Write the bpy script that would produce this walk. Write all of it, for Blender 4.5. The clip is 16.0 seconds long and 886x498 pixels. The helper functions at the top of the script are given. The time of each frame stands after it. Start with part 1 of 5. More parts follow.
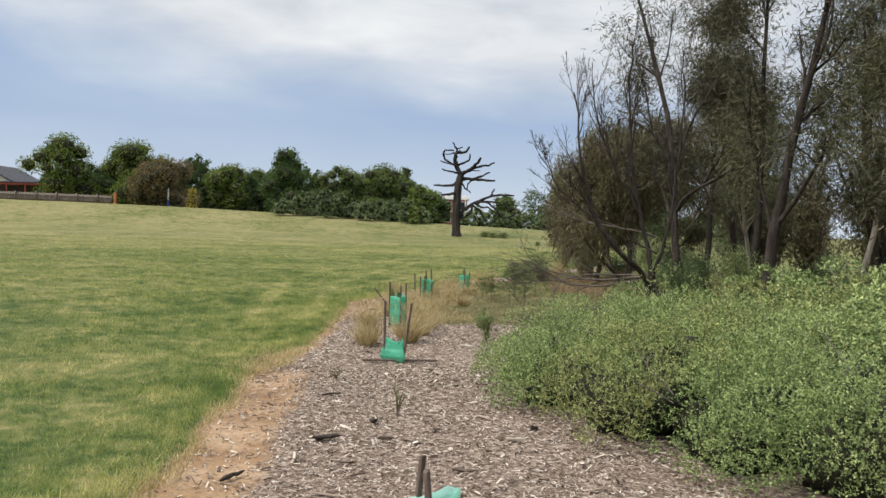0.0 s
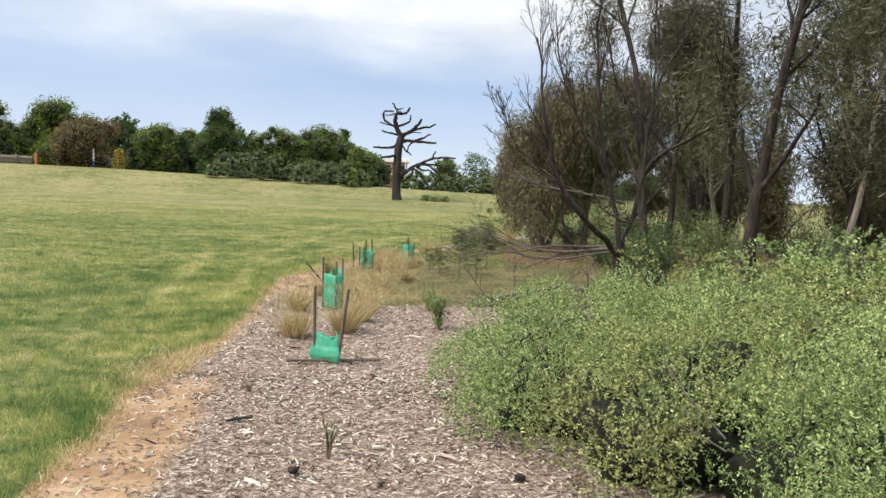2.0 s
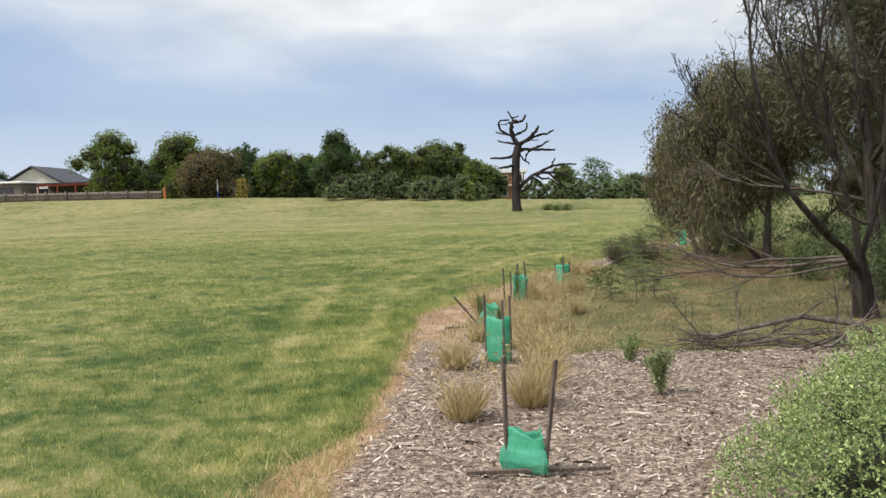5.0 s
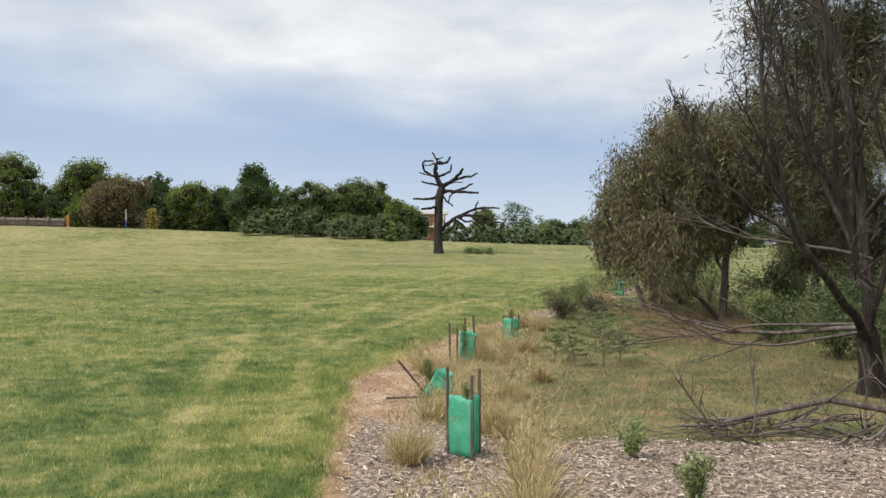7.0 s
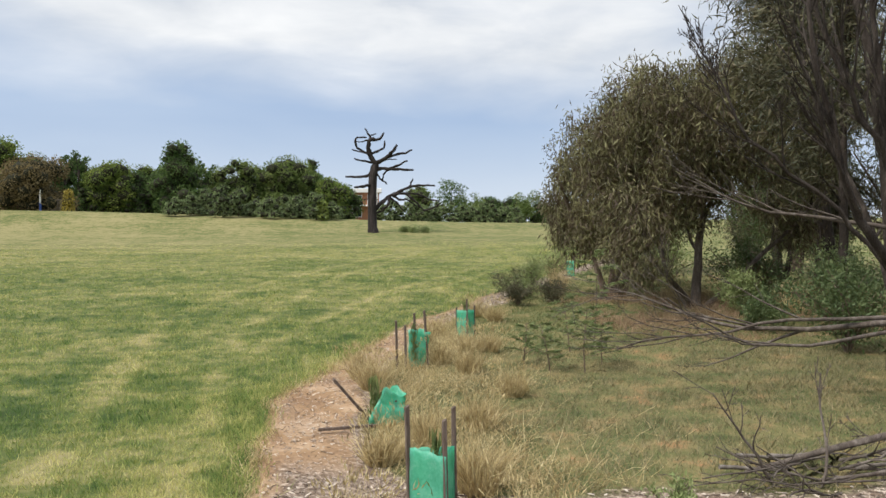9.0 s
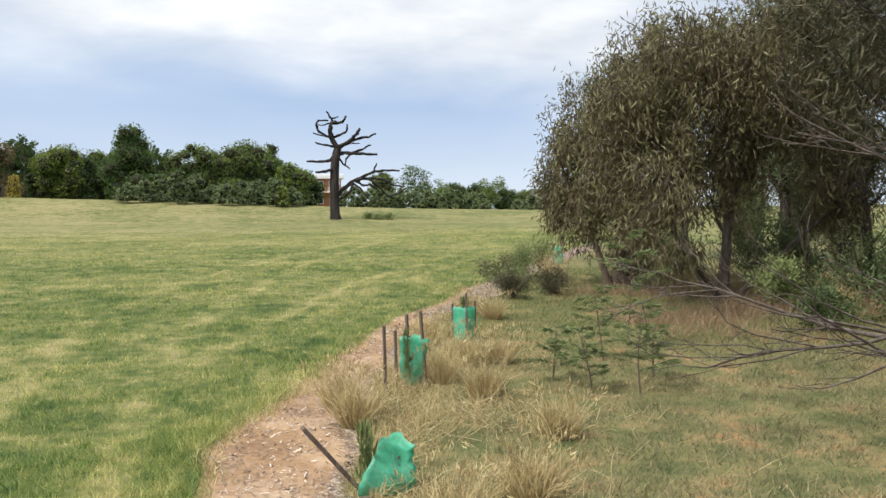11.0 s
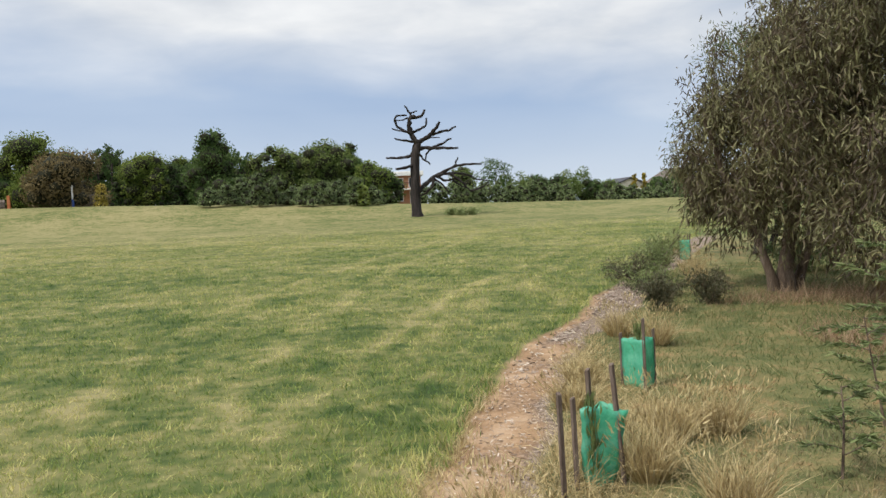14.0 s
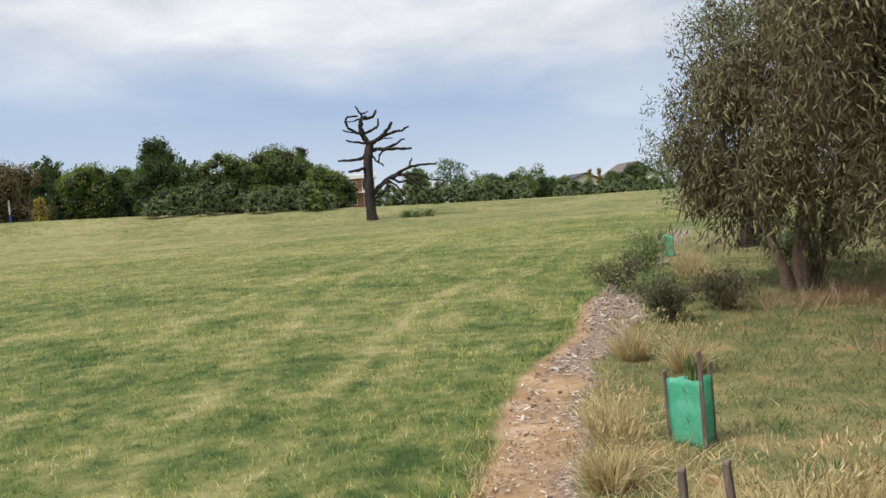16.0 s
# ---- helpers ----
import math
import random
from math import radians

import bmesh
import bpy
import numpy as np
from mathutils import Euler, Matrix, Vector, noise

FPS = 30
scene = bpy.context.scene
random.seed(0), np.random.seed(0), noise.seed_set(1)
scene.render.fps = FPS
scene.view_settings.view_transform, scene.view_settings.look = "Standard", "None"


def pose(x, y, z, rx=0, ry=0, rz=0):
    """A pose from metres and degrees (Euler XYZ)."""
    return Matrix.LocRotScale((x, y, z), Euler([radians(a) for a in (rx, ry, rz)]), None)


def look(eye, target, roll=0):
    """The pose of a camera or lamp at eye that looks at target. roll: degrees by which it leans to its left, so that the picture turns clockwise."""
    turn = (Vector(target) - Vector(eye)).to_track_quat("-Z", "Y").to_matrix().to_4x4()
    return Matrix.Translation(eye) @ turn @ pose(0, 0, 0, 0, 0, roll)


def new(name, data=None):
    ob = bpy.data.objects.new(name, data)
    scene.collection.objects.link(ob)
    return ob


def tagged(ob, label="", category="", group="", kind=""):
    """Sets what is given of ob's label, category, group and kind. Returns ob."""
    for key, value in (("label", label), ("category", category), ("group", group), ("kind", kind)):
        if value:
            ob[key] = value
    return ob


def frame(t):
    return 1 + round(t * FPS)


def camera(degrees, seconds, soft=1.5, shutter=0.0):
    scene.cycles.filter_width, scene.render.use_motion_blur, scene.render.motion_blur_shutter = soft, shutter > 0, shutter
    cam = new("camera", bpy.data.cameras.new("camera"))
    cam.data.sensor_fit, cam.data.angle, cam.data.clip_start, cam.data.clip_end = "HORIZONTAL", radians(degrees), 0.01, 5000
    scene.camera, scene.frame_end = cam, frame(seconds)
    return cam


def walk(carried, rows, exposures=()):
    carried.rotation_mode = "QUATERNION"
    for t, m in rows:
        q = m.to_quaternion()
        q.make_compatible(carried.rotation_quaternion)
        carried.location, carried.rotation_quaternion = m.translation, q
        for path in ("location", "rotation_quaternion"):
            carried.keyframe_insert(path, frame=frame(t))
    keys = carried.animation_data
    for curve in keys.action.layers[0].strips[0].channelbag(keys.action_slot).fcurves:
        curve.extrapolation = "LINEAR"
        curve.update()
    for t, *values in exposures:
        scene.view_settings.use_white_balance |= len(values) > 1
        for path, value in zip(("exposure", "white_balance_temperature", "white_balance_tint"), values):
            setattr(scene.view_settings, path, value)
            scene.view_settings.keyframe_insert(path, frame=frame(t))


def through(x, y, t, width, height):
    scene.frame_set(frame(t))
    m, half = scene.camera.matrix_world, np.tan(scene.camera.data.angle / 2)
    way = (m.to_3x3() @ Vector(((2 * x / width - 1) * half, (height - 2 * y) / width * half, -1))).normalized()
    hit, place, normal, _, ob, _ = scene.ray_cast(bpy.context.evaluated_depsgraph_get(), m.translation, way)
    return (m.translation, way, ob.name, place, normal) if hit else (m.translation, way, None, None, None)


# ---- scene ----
cam = camera(56.0, 16.0)
PATH = [
    (0, (-0.155, -0.01, 1.54), (-0.143, 1.99, 1.49), 1.5),
    (0.5, (-0.122, 0.488, 1.485), (-0.055, 2.483, 1.368), 3.1),
    (1, (-0.175, 0.995, 1.437), (-0.073, 2.98, 1.215), 3.5),
    (1.5, (-0.131, 1.505, 1.469), (0.051, 3.484, 1.241), 2.9),
    (2, (-0.195, 1.921, 1.57), (-0.036, 3.91, 1.436), 1.7),
    (2.5, (-0.362, 2.377, 1.559), (-0.276, 4.372, 1.448), 3.1),
    (3, (-0.462, 2.842, 1.54), (-0.41, 4.836, 1.402), 1.5),
    (3.5, (-0.518, 3.31, 1.556), (-0.463, 5.304, 1.404), -1.8),
    (4, (-0.612, 3.707, 1.577), (-0.536, 5.701, 1.442), -1.5),
    (4.5, (-0.679, 4.238, 1.566), (-0.703, 6.234, 1.44), -0.7),
    (5, (-0.789, 4.639, 1.605), (-0.909, 6.632, 1.499), -2.0),
    (5.2, (-0.807, 4.843, 1.644), (-0.905, 6.838, 1.554), -2.4),
    (7.3, (-1.237, 6.763, 1.646), (-1.139, 8.761, 1.635), 0.1),
    (7.5, (-1.244, 6.932, 1.633), (-1.134, 8.929, 1.603), -0.1),
    (8, (-1.221, 7.411, 1.663), (-1.014, 9.399, 1.594), 0.3),
    (8.2, (-1.212, 7.645, 1.672), (-0.983, 9.631, 1.61), 0.2),
    (10.3, (-1.263, 10.369, 1.5), (-0.992, 12.349, 1.415), -2.5),
    (10.5, (-1.238, 10.621, 1.468), (-0.899, 12.588, 1.348), -1.3),
    (11, (-1.294, 11.089, 1.517), (-0.963, 13.059, 1.422), -0.7),
    (11.5, (-1.361, 11.525, 1.502), (-1.118, 13.509, 1.433), -0.6),
    (12, (-1.398, 12.033, 1.492), (-1.282, 14.028, 1.414), -0.5),
    (12.5, (-1.447, 12.524, 1.457), (-1.415, 14.522, 1.379), 0.0),
    (13, (-1.447, 12.969, 1.438), (-1.368, 14.963, 1.309), 0.2),
    (13.5, (-1.453, 13.447, 1.475), (-1.338, 15.439, 1.339), -2.1),
    (14, (-1.48, 13.917, 1.522), (-1.338, 15.909, 1.42), -2.8),
    (14.5, (-1.531, 14.4, 1.561), (-1.445, 16.398, 1.513), -2.2),
    (15, (-1.551, 14.915, 1.524), (-1.482, 16.913, 1.473), -1.8),
    (15.5, (-1.478, 15.401, 1.477), (-1.33, 17.391, 1.344), -3.0),
    (16, (-1.436, 15.83, 1.508), (-1.189, 17.812, 1.403), -4.8),
]
walk(cam, [(t, look(eye, target, roll)) for t, eye, target, roll in PATH], [(0.0, 0.14), (0.5, 0.26), (1.5, 0.60), (2.0, 0.48), (2.5, 0.25), (3.5, 0.46), (4.5, 0.44), (5.0, 0.26), (8.0, 0.22), (10.5, 0.40), (11.0, 0.42), (11.5, 0.24), (12.0, 0.13), (12.5, 0.0), (13.0, 0.05), (13.5, 0.28), (14.0, 0.18), (14.5, 0.06), (15.0, -0.1), (15.5, 0.05), (16.0, 0.22)])

# ---- world, sun ----
SUN_ELEV, SUN_AZ = 52.0, 246.0   # degrees; azimuth measured clockwise from +y
world = bpy.data.worlds.new("world")
scene.world = world
world.use_nodes = True
wt = world.node_tree
wt.nodes.clear()


def wn(kind, **kw):
    n = wt.nodes.new(kind)
    for k, v in kw.items():
        n.inputs[k].default_value = v
    return n


def wmath(op, a, b=0.0, clamp=False):
    n = wt.nodes.new("ShaderNodeMath")
    n.operation, n.use_clamp = op, clamp
    for i, v in enumerate((a, b)):
        if hasattr(v, "links"):
            wt.links.new(v, n.inputs[i])
        else:
            n.inputs[i].default_value = v
    return n.outputs[0]


def wmix(f, a, b):
    n = wt.nodes.new("ShaderNodeMix")
    n.data_type = "RGBA"
    for i, v in ((0, f), (6, a), (7, b)):
        if hasattr(v, "links"):
            wt.links.new(v, n.inputs[i])
        else:
            n.inputs[i].default_value = v if i == 0 else (*v, 1)
    return n.outputs[2]


sky = wt.nodes.new("ShaderNodeTexSky")
sky.sky_type = "NISHITA"
sky.sun_disc = False
sky.sun_elevation, sky.sun_rotation = radians(SUN_ELEV), radians(SUN_AZ)
sky.air_density, sky.dust_density = 1.0, 2.5
bright = wt.nodes.new("ShaderNodeVectorMath")
bright.operation = "SCALE"
bright.inputs[3].default_value = 0.085
wt.links.new(sky.outputs[0], bright.inputs[0])
tc = wt.nodes.new("ShaderNodeTexCoord")
sep = wt.nodes.new("ShaderNodeSeparateXYZ")
wt.links.new(tc.outputs["Generated"], sep.inputs[0])
up = wmath("MAXIMUM", sep.outputs[2], 0.0)
# soft layered cloud: directions, squeezed in height so that the masses lie flat
comb = wt.nodes.new("ShaderNodeCombineXYZ")
wt.links.new(sep.outputs[0], comb.inputs[0])
wt.links.new(sep.outputs[1], comb.inputs[1])
wt.links.new(wmath("MULTIPLY", sep.outputs[2], 3.0), comb.inputs[2])
n1 = wn("ShaderNodeTexNoise", Scale=2.1, Detail=5.0, Roughness=0.46, Distortion=0.25)
n2 = wn("ShaderNodeTexNoise", Scale=6.5, Detail=6.0, Roughness=0.52, Distortion=0.3)
for n in (n1, n2):
    wt.links.new(comb.outputs[0], n.inputs["Vector"])
cover = wmath("ADD", wmath("MULTIPLY", n1.outputs[0], 0.85), wmath("MULTIPLY", n2.outputs[0], 0.25))
# the deck is thick from about ten degrees up and comes lower to the east, with blue-grey haze below it
rise = wmath("ADD", wmath("SUBTRACT", up, 0.135), wmath("MULTIPLY", sep.outputs[0], 0.09))
rise = wmath("MINIMUM", wmath("MAXIMUM", wmath("MULTIPLY", rise, 5.5), -0.42), 0.40)
dens = wmath("MULTIPLY", wmath("ADD", wmath("SUBTRACT", cover, 0.52), rise), 2.0, True)
tone = wmath("ADD", wmath("MULTIPLY", n1.outputs[0], 0.45), wmath("MULTIPLY", n2.outputs[0], 0.55))
tone = wmath("MULTIPLY", wmath("SUBTRACT", tone, 0.34), 3.0, True)
cloud = wmix(tone, (0.51, 0.56, 0.63), (0.87, 0.885, 0.90))
deep = wmath("MULTIPLY", wmath("MULTIPLY", up, 8.5, True), wmath("SUBTRACT", 1.35, n1.outputs[0]), True)
haze = wmix(deep, (0.76, 0.85, 0.96), (0.37, 0.50, 0.73))
clear = wmix(0.82, bright.outputs[0], haze)
full = wmix(dens, clear, cloud)
# an overcast deck grows brighter towards the zenith
gain = wmath("ADD", 0.92, wmath("MULTIPLY", wmath("MAXIMUM", wmath("SUBTRACT", up, 0.32), 0.0), 1.7))
bg = wt.nodes.new("ShaderNodeBackground")
wt.links.new(full, bg.inputs[0])
wt.links.new(gain, bg.inputs[1])
wo = wt.nodes.new("ShaderNodeOutputWorld")
wt.links.new(bg.outputs[0], wo.inputs[0])

sun = new("sun", bpy.data.lights.new("sun", "SUN"))
sun.data.energy, sun.data.angle, sun.data.color = 3.3, radians(7), (1.0, 0.95, 0.87)
_a, _e = radians(SUN_AZ), radians(SUN_ELEV)
sun.matrix_world = look((30 * math.sin(_a) * math.cos(_e), 30 * math.cos(_a) * math.cos(_e), 30 * math.sin(_e)), (0, 0, 0))

# ---- materials ----


class Nodes:
    """A small wrapper for writing a node material."""

    def __init__(self, name):
        self.m = bpy.data.materials.new(name)
        self.m.use_nodes = True
        self.t = self.m.node_tree
        self.t.nodes.clear()

    def put(self, kind, **ins):
        n = self.t.nodes.new(kind)
        for k, v in ins.items():
            self.link(n.inputs[k.replace("_", " ")], v)
        return n

    def link(self, sock, v):
        if hasattr(v, "links"):
            self.t.links.new(v, sock)
        elif isinstance(v, tuple) and len(v) == 3 and sock.type == "RGBA":
            sock.default_value = (*v, 1)
        else:
            sock.default_value = v

    def math(self, op, a, b=0.0, clamp=False):
        n = self.t.nodes.new("ShaderNodeMath")
        n.operation, n.use_clamp = op, clamp
        self.link(n.inputs[0], a)
        self.link(n.inputs[1], b)
        return n.outputs[0]

    def mix(self, f, a, b, mode="MIX"):
        n = self.t.nodes.new("ShaderNodeMix")
        n.data_type, n.blend_type, n.clamp_result = "RGBA", mode, False
        for i, v in ((0, f), (6, a), (7, b)):
            self.link(n.inputs[i], v)
        return n.outputs[2]

    def coords(self):
        return self.put("ShaderNodeTexCoord").outputs["Object"]

    def noise(self, scale, detail=3.0, rough=0.55, vec=None, dist=0.0):
        n = self.put("ShaderNodeTexNoise", Scale=scale, Detail=detail, Roughness=rough, Distortion=dist)
        self.link(n.inputs["Vector"], vec if vec is not None else self.coords())
        return n.outputs[0]

    def stretch(self, sx, sy, sz, rot=0.0):
        n = self.put("ShaderNodeMapping")
        n.inputs["Scale"].default_value = (sx, sy, sz)
        n.inputs["Rotation"].default_value = (0, 0, rot)
        self.link(n.inputs["Vector"], self.coords())
        return n.outputs[0]

    def ramp(self, f, stops):
        n = self.t.nodes.new("ShaderNodeValToRGB")
        e = n.color_ramp.elements
        while len(e) < len(stops):
            e.new(0.5)
        for el, (p, c) in zip(e, stops):
            el.position, el.color = p, (*c, 1)
        self.link(n.inputs[0], f)
        return n.outputs[0]

    def island(self):
        return self.put("ShaderNodeNewGeometry").outputs["Random Per Island"]

    def attr(self, name):
        n = self.t.nodes.new("ShaderNodeAttribute")
        n.attribute_name = name
        return n

    def done(self, color, rough=0.8, bump=None, strength=0.3, dist=0.02, metal=0.0, spec=0.25, through=0.0):
        p = self.put("ShaderNodeBsdfPrincipled", Base_Color=color, Roughness=rough, Metallic=metal)
        p.inputs["Specular IOR Level"].default_value = spec
        if bump is not None:
            b = self.put("ShaderNodeBump", Strength=strength, Distance=dist, Height=bump)
            self.t.links.new(b.outputs[0], p.inputs["Normal"])
        out = self.t.nodes.new("ShaderNodeOutputMaterial")
        shader = p.outputs[0]
        if through > 0:
            tr = self.put("ShaderNodeBsdfTranslucent", Color=color)
            mx = self.t.nodes.new("ShaderNodeMixShader")
            mx.inputs[0].default_value = through
            self.t.links.new(p.outputs[0], mx.inputs[1])
            self.t.links.new(tr.outputs[0], mx.inputs[2])
            shader = mx.outputs[0]
        self.t.links.new(shader, out.inputs[0])
        return self.m


def rough_mat(name, c1, c2, c3, scale, rough=0.85, strength=0.4, stretch=None, metal=0.0, spec=0.25, dist=0.02):
    k = Nodes(name)
    vec = k.stretch(*stretch) if stretch else k.coords()
    a, b = k.noise(scale, 5, 0.6, vec), k.noise(scale * 7, 4, 0.6, vec)
    f = k.math("ADD", k.math("MULTIPLY", a, 0.65), k.math("MULTIPLY", b, 0.35))
    col = k.ramp(f, [(0.32, c1), (0.5, c2), (0.68, c3)])
    return k.done(col, rough, f, strength, dist, metal, spec)


def leaf_mat(name, cols, patch=1.2, through=0.3, rough=0.55, spec=0.3, each=0.62):
    """Leaves: the tint of each one at random, drifting in patches."""
    k = Nodes(name)
    f = k.math("ADD", k.math("MULTIPLY", k.island(), each), k.math("MULTIPLY", k.noise(patch, 3), 1.24 - each))
    n = len(cols)
    col = k.ramp(k.math("SUBTRACT", f, 0.12), [(0.12 + 0.76 * i / (n - 1), c) for i, c in enumerate(cols)])
    return k.done(col, rough, None, spec=spec, through=through)


def lawn_color(k, jitter=None):
    """Mown grass: large yellow and green patches, streaks along the mowing, fine mottling."""
    a = k.noise(0.13, 5, 0.65)
    b = k.noise(1.1, 6, 0.72, k.stretch(0.9, 1.0, 1.0, 0.6), 0.4)
    c = k.noise(4.0, 5, 0.7)
    f = k.math("ADD", k.math("MULTIPLY", a, 0.40), k.math("MULTIPLY", b, 0.66))
    f = k.math("ADD", f, k.math("MULTIPLY", c, 0.64))
    if jitter is not None:
        f = k.math("ADD", f, k.math("MULTIPLY", k.math("SUBTRACT", jitter, 0.42), 0.16))
    z = k.attr("zone")
    f = k.math("ADD", f, k.math("MULTIPLY", z.outputs["Alpha"], 0.125))
    return k.ramp(k.math("SUBTRACT", f, 0.352), [(0.37, (0.046, 0.076, 0.022)), (0.46, (0.100, 0.128, 0.038)), (0.55, (0.178, 0.180, 0.064)), (0.66, (0.300, 0.262, 0.122))])


def ground_material():
    k = Nodes("ground_soil_and_grass")
    lawn = lawn_color(k)
    n1, n2, n3 = k.noise(2.2, 5, 0.6), k.noise(24, 5, 0.65), k.noise(70, 3, 0.6)
    f = k.math("ADD", k.math("MULTIPLY", n2, 0.6), k.math("MULTIPLY", n3, 0.4))
    mulch = k.ramp(f, [(0.38, (0.055, 0.038, 0.028)), (0.5, (0.185, 0.136, 0.102)), (0.61, (0.42, 0.34, 0.275))])
    soil = k.ramp(k.math("ADD", k.math("MULTIPLY", n1, 0.6), k.math("MULTIPLY", f, 0.4)), [(0.36, (0.17, 0.102, 0.060)), (0.5, (0.285, 0.182, 0.102)), (0.66, (0.43, 0.31, 0.205))])
    weeds = k.ramp(k.math("ADD", k.math("MULTIPLY", n1, 0.55), k.math("MULTIPLY", f, 0.45)), [(0.40, (0.060, 0.078, 0.028)), (0.49, (0.125, 0.125, 0.050)), (0.56, (0.20, 0.16, 0.074)), (0.63, (0.30, 0.16, 0.078))])
    z = k.attr("zone")
    s = k.put("ShaderNodeSeparateColor", Color=z.outputs["Color"])
    edge = k.math("MULTIPLY", k.math("SUBTRACT", k.noise(9, 4, 0.7), 0.5), 0.9)

    def mask(sock):
        v = k.math("ADD", sock, k.math("MULTIPLY", edge, k.math("MULTIPLY", sock, k.math("SUBTRACT", 1.0, sock))))
        return k.math("MULTIPLY", k.math("SUBTRACT", v, 0.3), 2.5, True)
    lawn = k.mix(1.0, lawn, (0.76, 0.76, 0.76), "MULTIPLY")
    col = k.mix(mask(s.outputs[1]), lawn, weeds)
    col = k.mix(mask(s.outputs[0]), col, mulch)
    col = k.mix(mask(s.outputs[2]), col, soil)
    return k.done(col, 0.95, f, 0.5, 0.03, spec=0.12)


def blade_material():
    k = Nodes("lawn_blades")
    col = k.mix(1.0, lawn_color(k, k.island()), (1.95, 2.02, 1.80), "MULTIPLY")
    return k.done(col, 0.7, None, spec=0.2, through=0.35)


M_GROUND, M_BLADE = ground_material(), blade_material()
_k = Nodes("wood_chips")
M_CHIP = _k.done(_k.ramp(_k.math("ADD", _k.math("MULTIPLY", _k.island(), 0.75), _k.math("MULTIPLY", _k.noise(60, 3), 0.25)),
                         [(0.12, (0.085, 0.056, 0.042)), (0.36, (0.21, 0.156, 0.120)), (0.62, (0.40, 0.325, 0.262)), (0.88, (0.66, 0.585, 0.49))]), 0.9, _k.noise(120, 3), 0.4, 0.004, spec=0.15)
M_STRAW = leaf_mat("dry_straw", [(0.23, 0.168, 0.078), (0.40, 0.305, 0.145), (0.56, 0.45, 0.235), (0.71, 0.60, 0.36)], 2.0, 0.3, 0.6)
M_WEED = leaf_mat("weedy_grass", [(0.095, 0.100, 0.048), (0.175, 0.168, 0.085), (0.275, 0.235, 0.130), (0.43, 0.34, 0.19)], 1.1, 0.3, 0.65)
M_GWEED = leaf_mat("green_weed_leaves", [(0.064, 0.092, 0.032), (0.122, 0.155, 0.055), (0.20, 0.21, 0.082), (0.34, 0.28, 0.14)], 1.4, 0.3, 0.65)
M_BROWNGRASS = leaf_mat("brown_dead_grass", [(0.14, 0.085, 0.050), (0.24, 0.155, 0.092), (0.36, 0.25, 0.155), (0.47, 0.36, 0.23)], 1.2, 0.25, 0.65)
M_SAPLING = leaf_mat("sapling_leaves", [(0.1013, 0.1365, 0.0546), (0.1755, 0.221, 0.0858), (0.2835, 0.325, 0.1365)], 2.0, 0.35)
M_SALT = leaf_mat("saltbush_leaves", [(0.0725, 0.114, 0.0414), (0.171, 0.233, 0.0828), (0.321, 0.393, 0.145), (0.549, 0.6, 0.269)], 1.1, 0.14, 0.6, 0.16)
M_SALT2 = leaf_mat("tired_saltbush_leaves", [(0.0931, 0.109, 0.0414), (0.197, 0.222, 0.0807), (0.342, 0.367, 0.135), (0.538, 0.528, 0.228)], 1.4, 0.14, 0.6, 0.16)
# painted shade: a near-black core colour, seen through gaps in the foliage
M_SHADE_CORE = rough_mat("near_black_inner_shade", (0.012, 0.013, 0.008), (0.024, 0.025, 0.013), (0.050, 0.046, 0.026), 9, 0.95, 1.0, dist=0.1)
M_GUM = leaf_mat("gum_leaves", [(0.070, 0.048, 0.033), (0.122, 0.094, 0.056), (0.175, 0.164, 0.078), (0.29, 0.28, 0.135)], 1.3, 0.28, 0.5, 0.25)
M_NEEDLE = leaf_mat("she_oak_needles", [(0.046, 0.052, 0.027), (0.084, 0.086, 0.044), (0.130, 0.120, 0.064), (0.190, 0.155, 0.094)], 0.5, 0.25, 0.6)
M_FERNY = leaf_mat("ferny_wattle_leaves", [(0.055, 0.085, 0.032), (0.10, 0.14, 0.052), (0.165, 0.20, 0.08)], 0.8, 0.3, 0.55)
M_PALEGUM = leaf_mat("pale_gum_leaves", [(0.11, 0.12, 0.06), (0.19, 0.195, 0.095), (0.30, 0.29, 0.15)], 0.6, 0.3, 0.5)
M_SAGE = leaf_mat("green_shrub_leaves", [(0.12, 0.155, 0.055), (0.215, 0.265, 0.10), (0.35, 0.39, 0.17)], 3.0, 0.3)
M_BARK = rough_mat("dark_fissured_bark", (0.017, 0.013, 0.010), (0.040, 0.031, 0.025), (0.10, 0.082, 0.07), 5, 0.95, 0.9, (3, 3, 0.6), dist=0.05)
M_BARKB = rough_mat("brown_smooth_bark", (0.06, 0.042, 0.030), (0.13, 0.095, 0.070), (0.24, 0.19, 0.15), 5, 0.9, 0.5, (3, 3, 0.5), dist=0.03)
M_GREYBROWN = rough_mat("grey_brown_dead_bark", (0.045, 0.034, 0.028), (0.10, 0.08, 0.066), (0.21, 0.18, 0.155), 6, 0.95, 0.5, (3, 3, 0.7), dist=0.03)
M_PALE = rough_mat("pale_peeling_bark", (0.24, 0.20, 0.155), (0.42, 0.36, 0.29), (0.58, 0.52, 0.44), 3, 0.85, 0.4, (3, 3, 0.5), dist=0.02)
M_GREYWOOD = rough_mat("grey_dead_wood", (0.075, 0.062, 0.052), (0.17, 0.145, 0.125), (0.30, 0.265, 0.235), 6, 0.95, 0.6, (3, 3, 0.7), dist=0.03)
M_STAG = rough_mat("weathered_stag_wood", (0.011, 0.009, 0.008), (0.026, 0.021, 0.019), (0.062, 0.051, 0.046), 3, 0.95, 0.8, (2, 2, 0.35), dist=0.08)
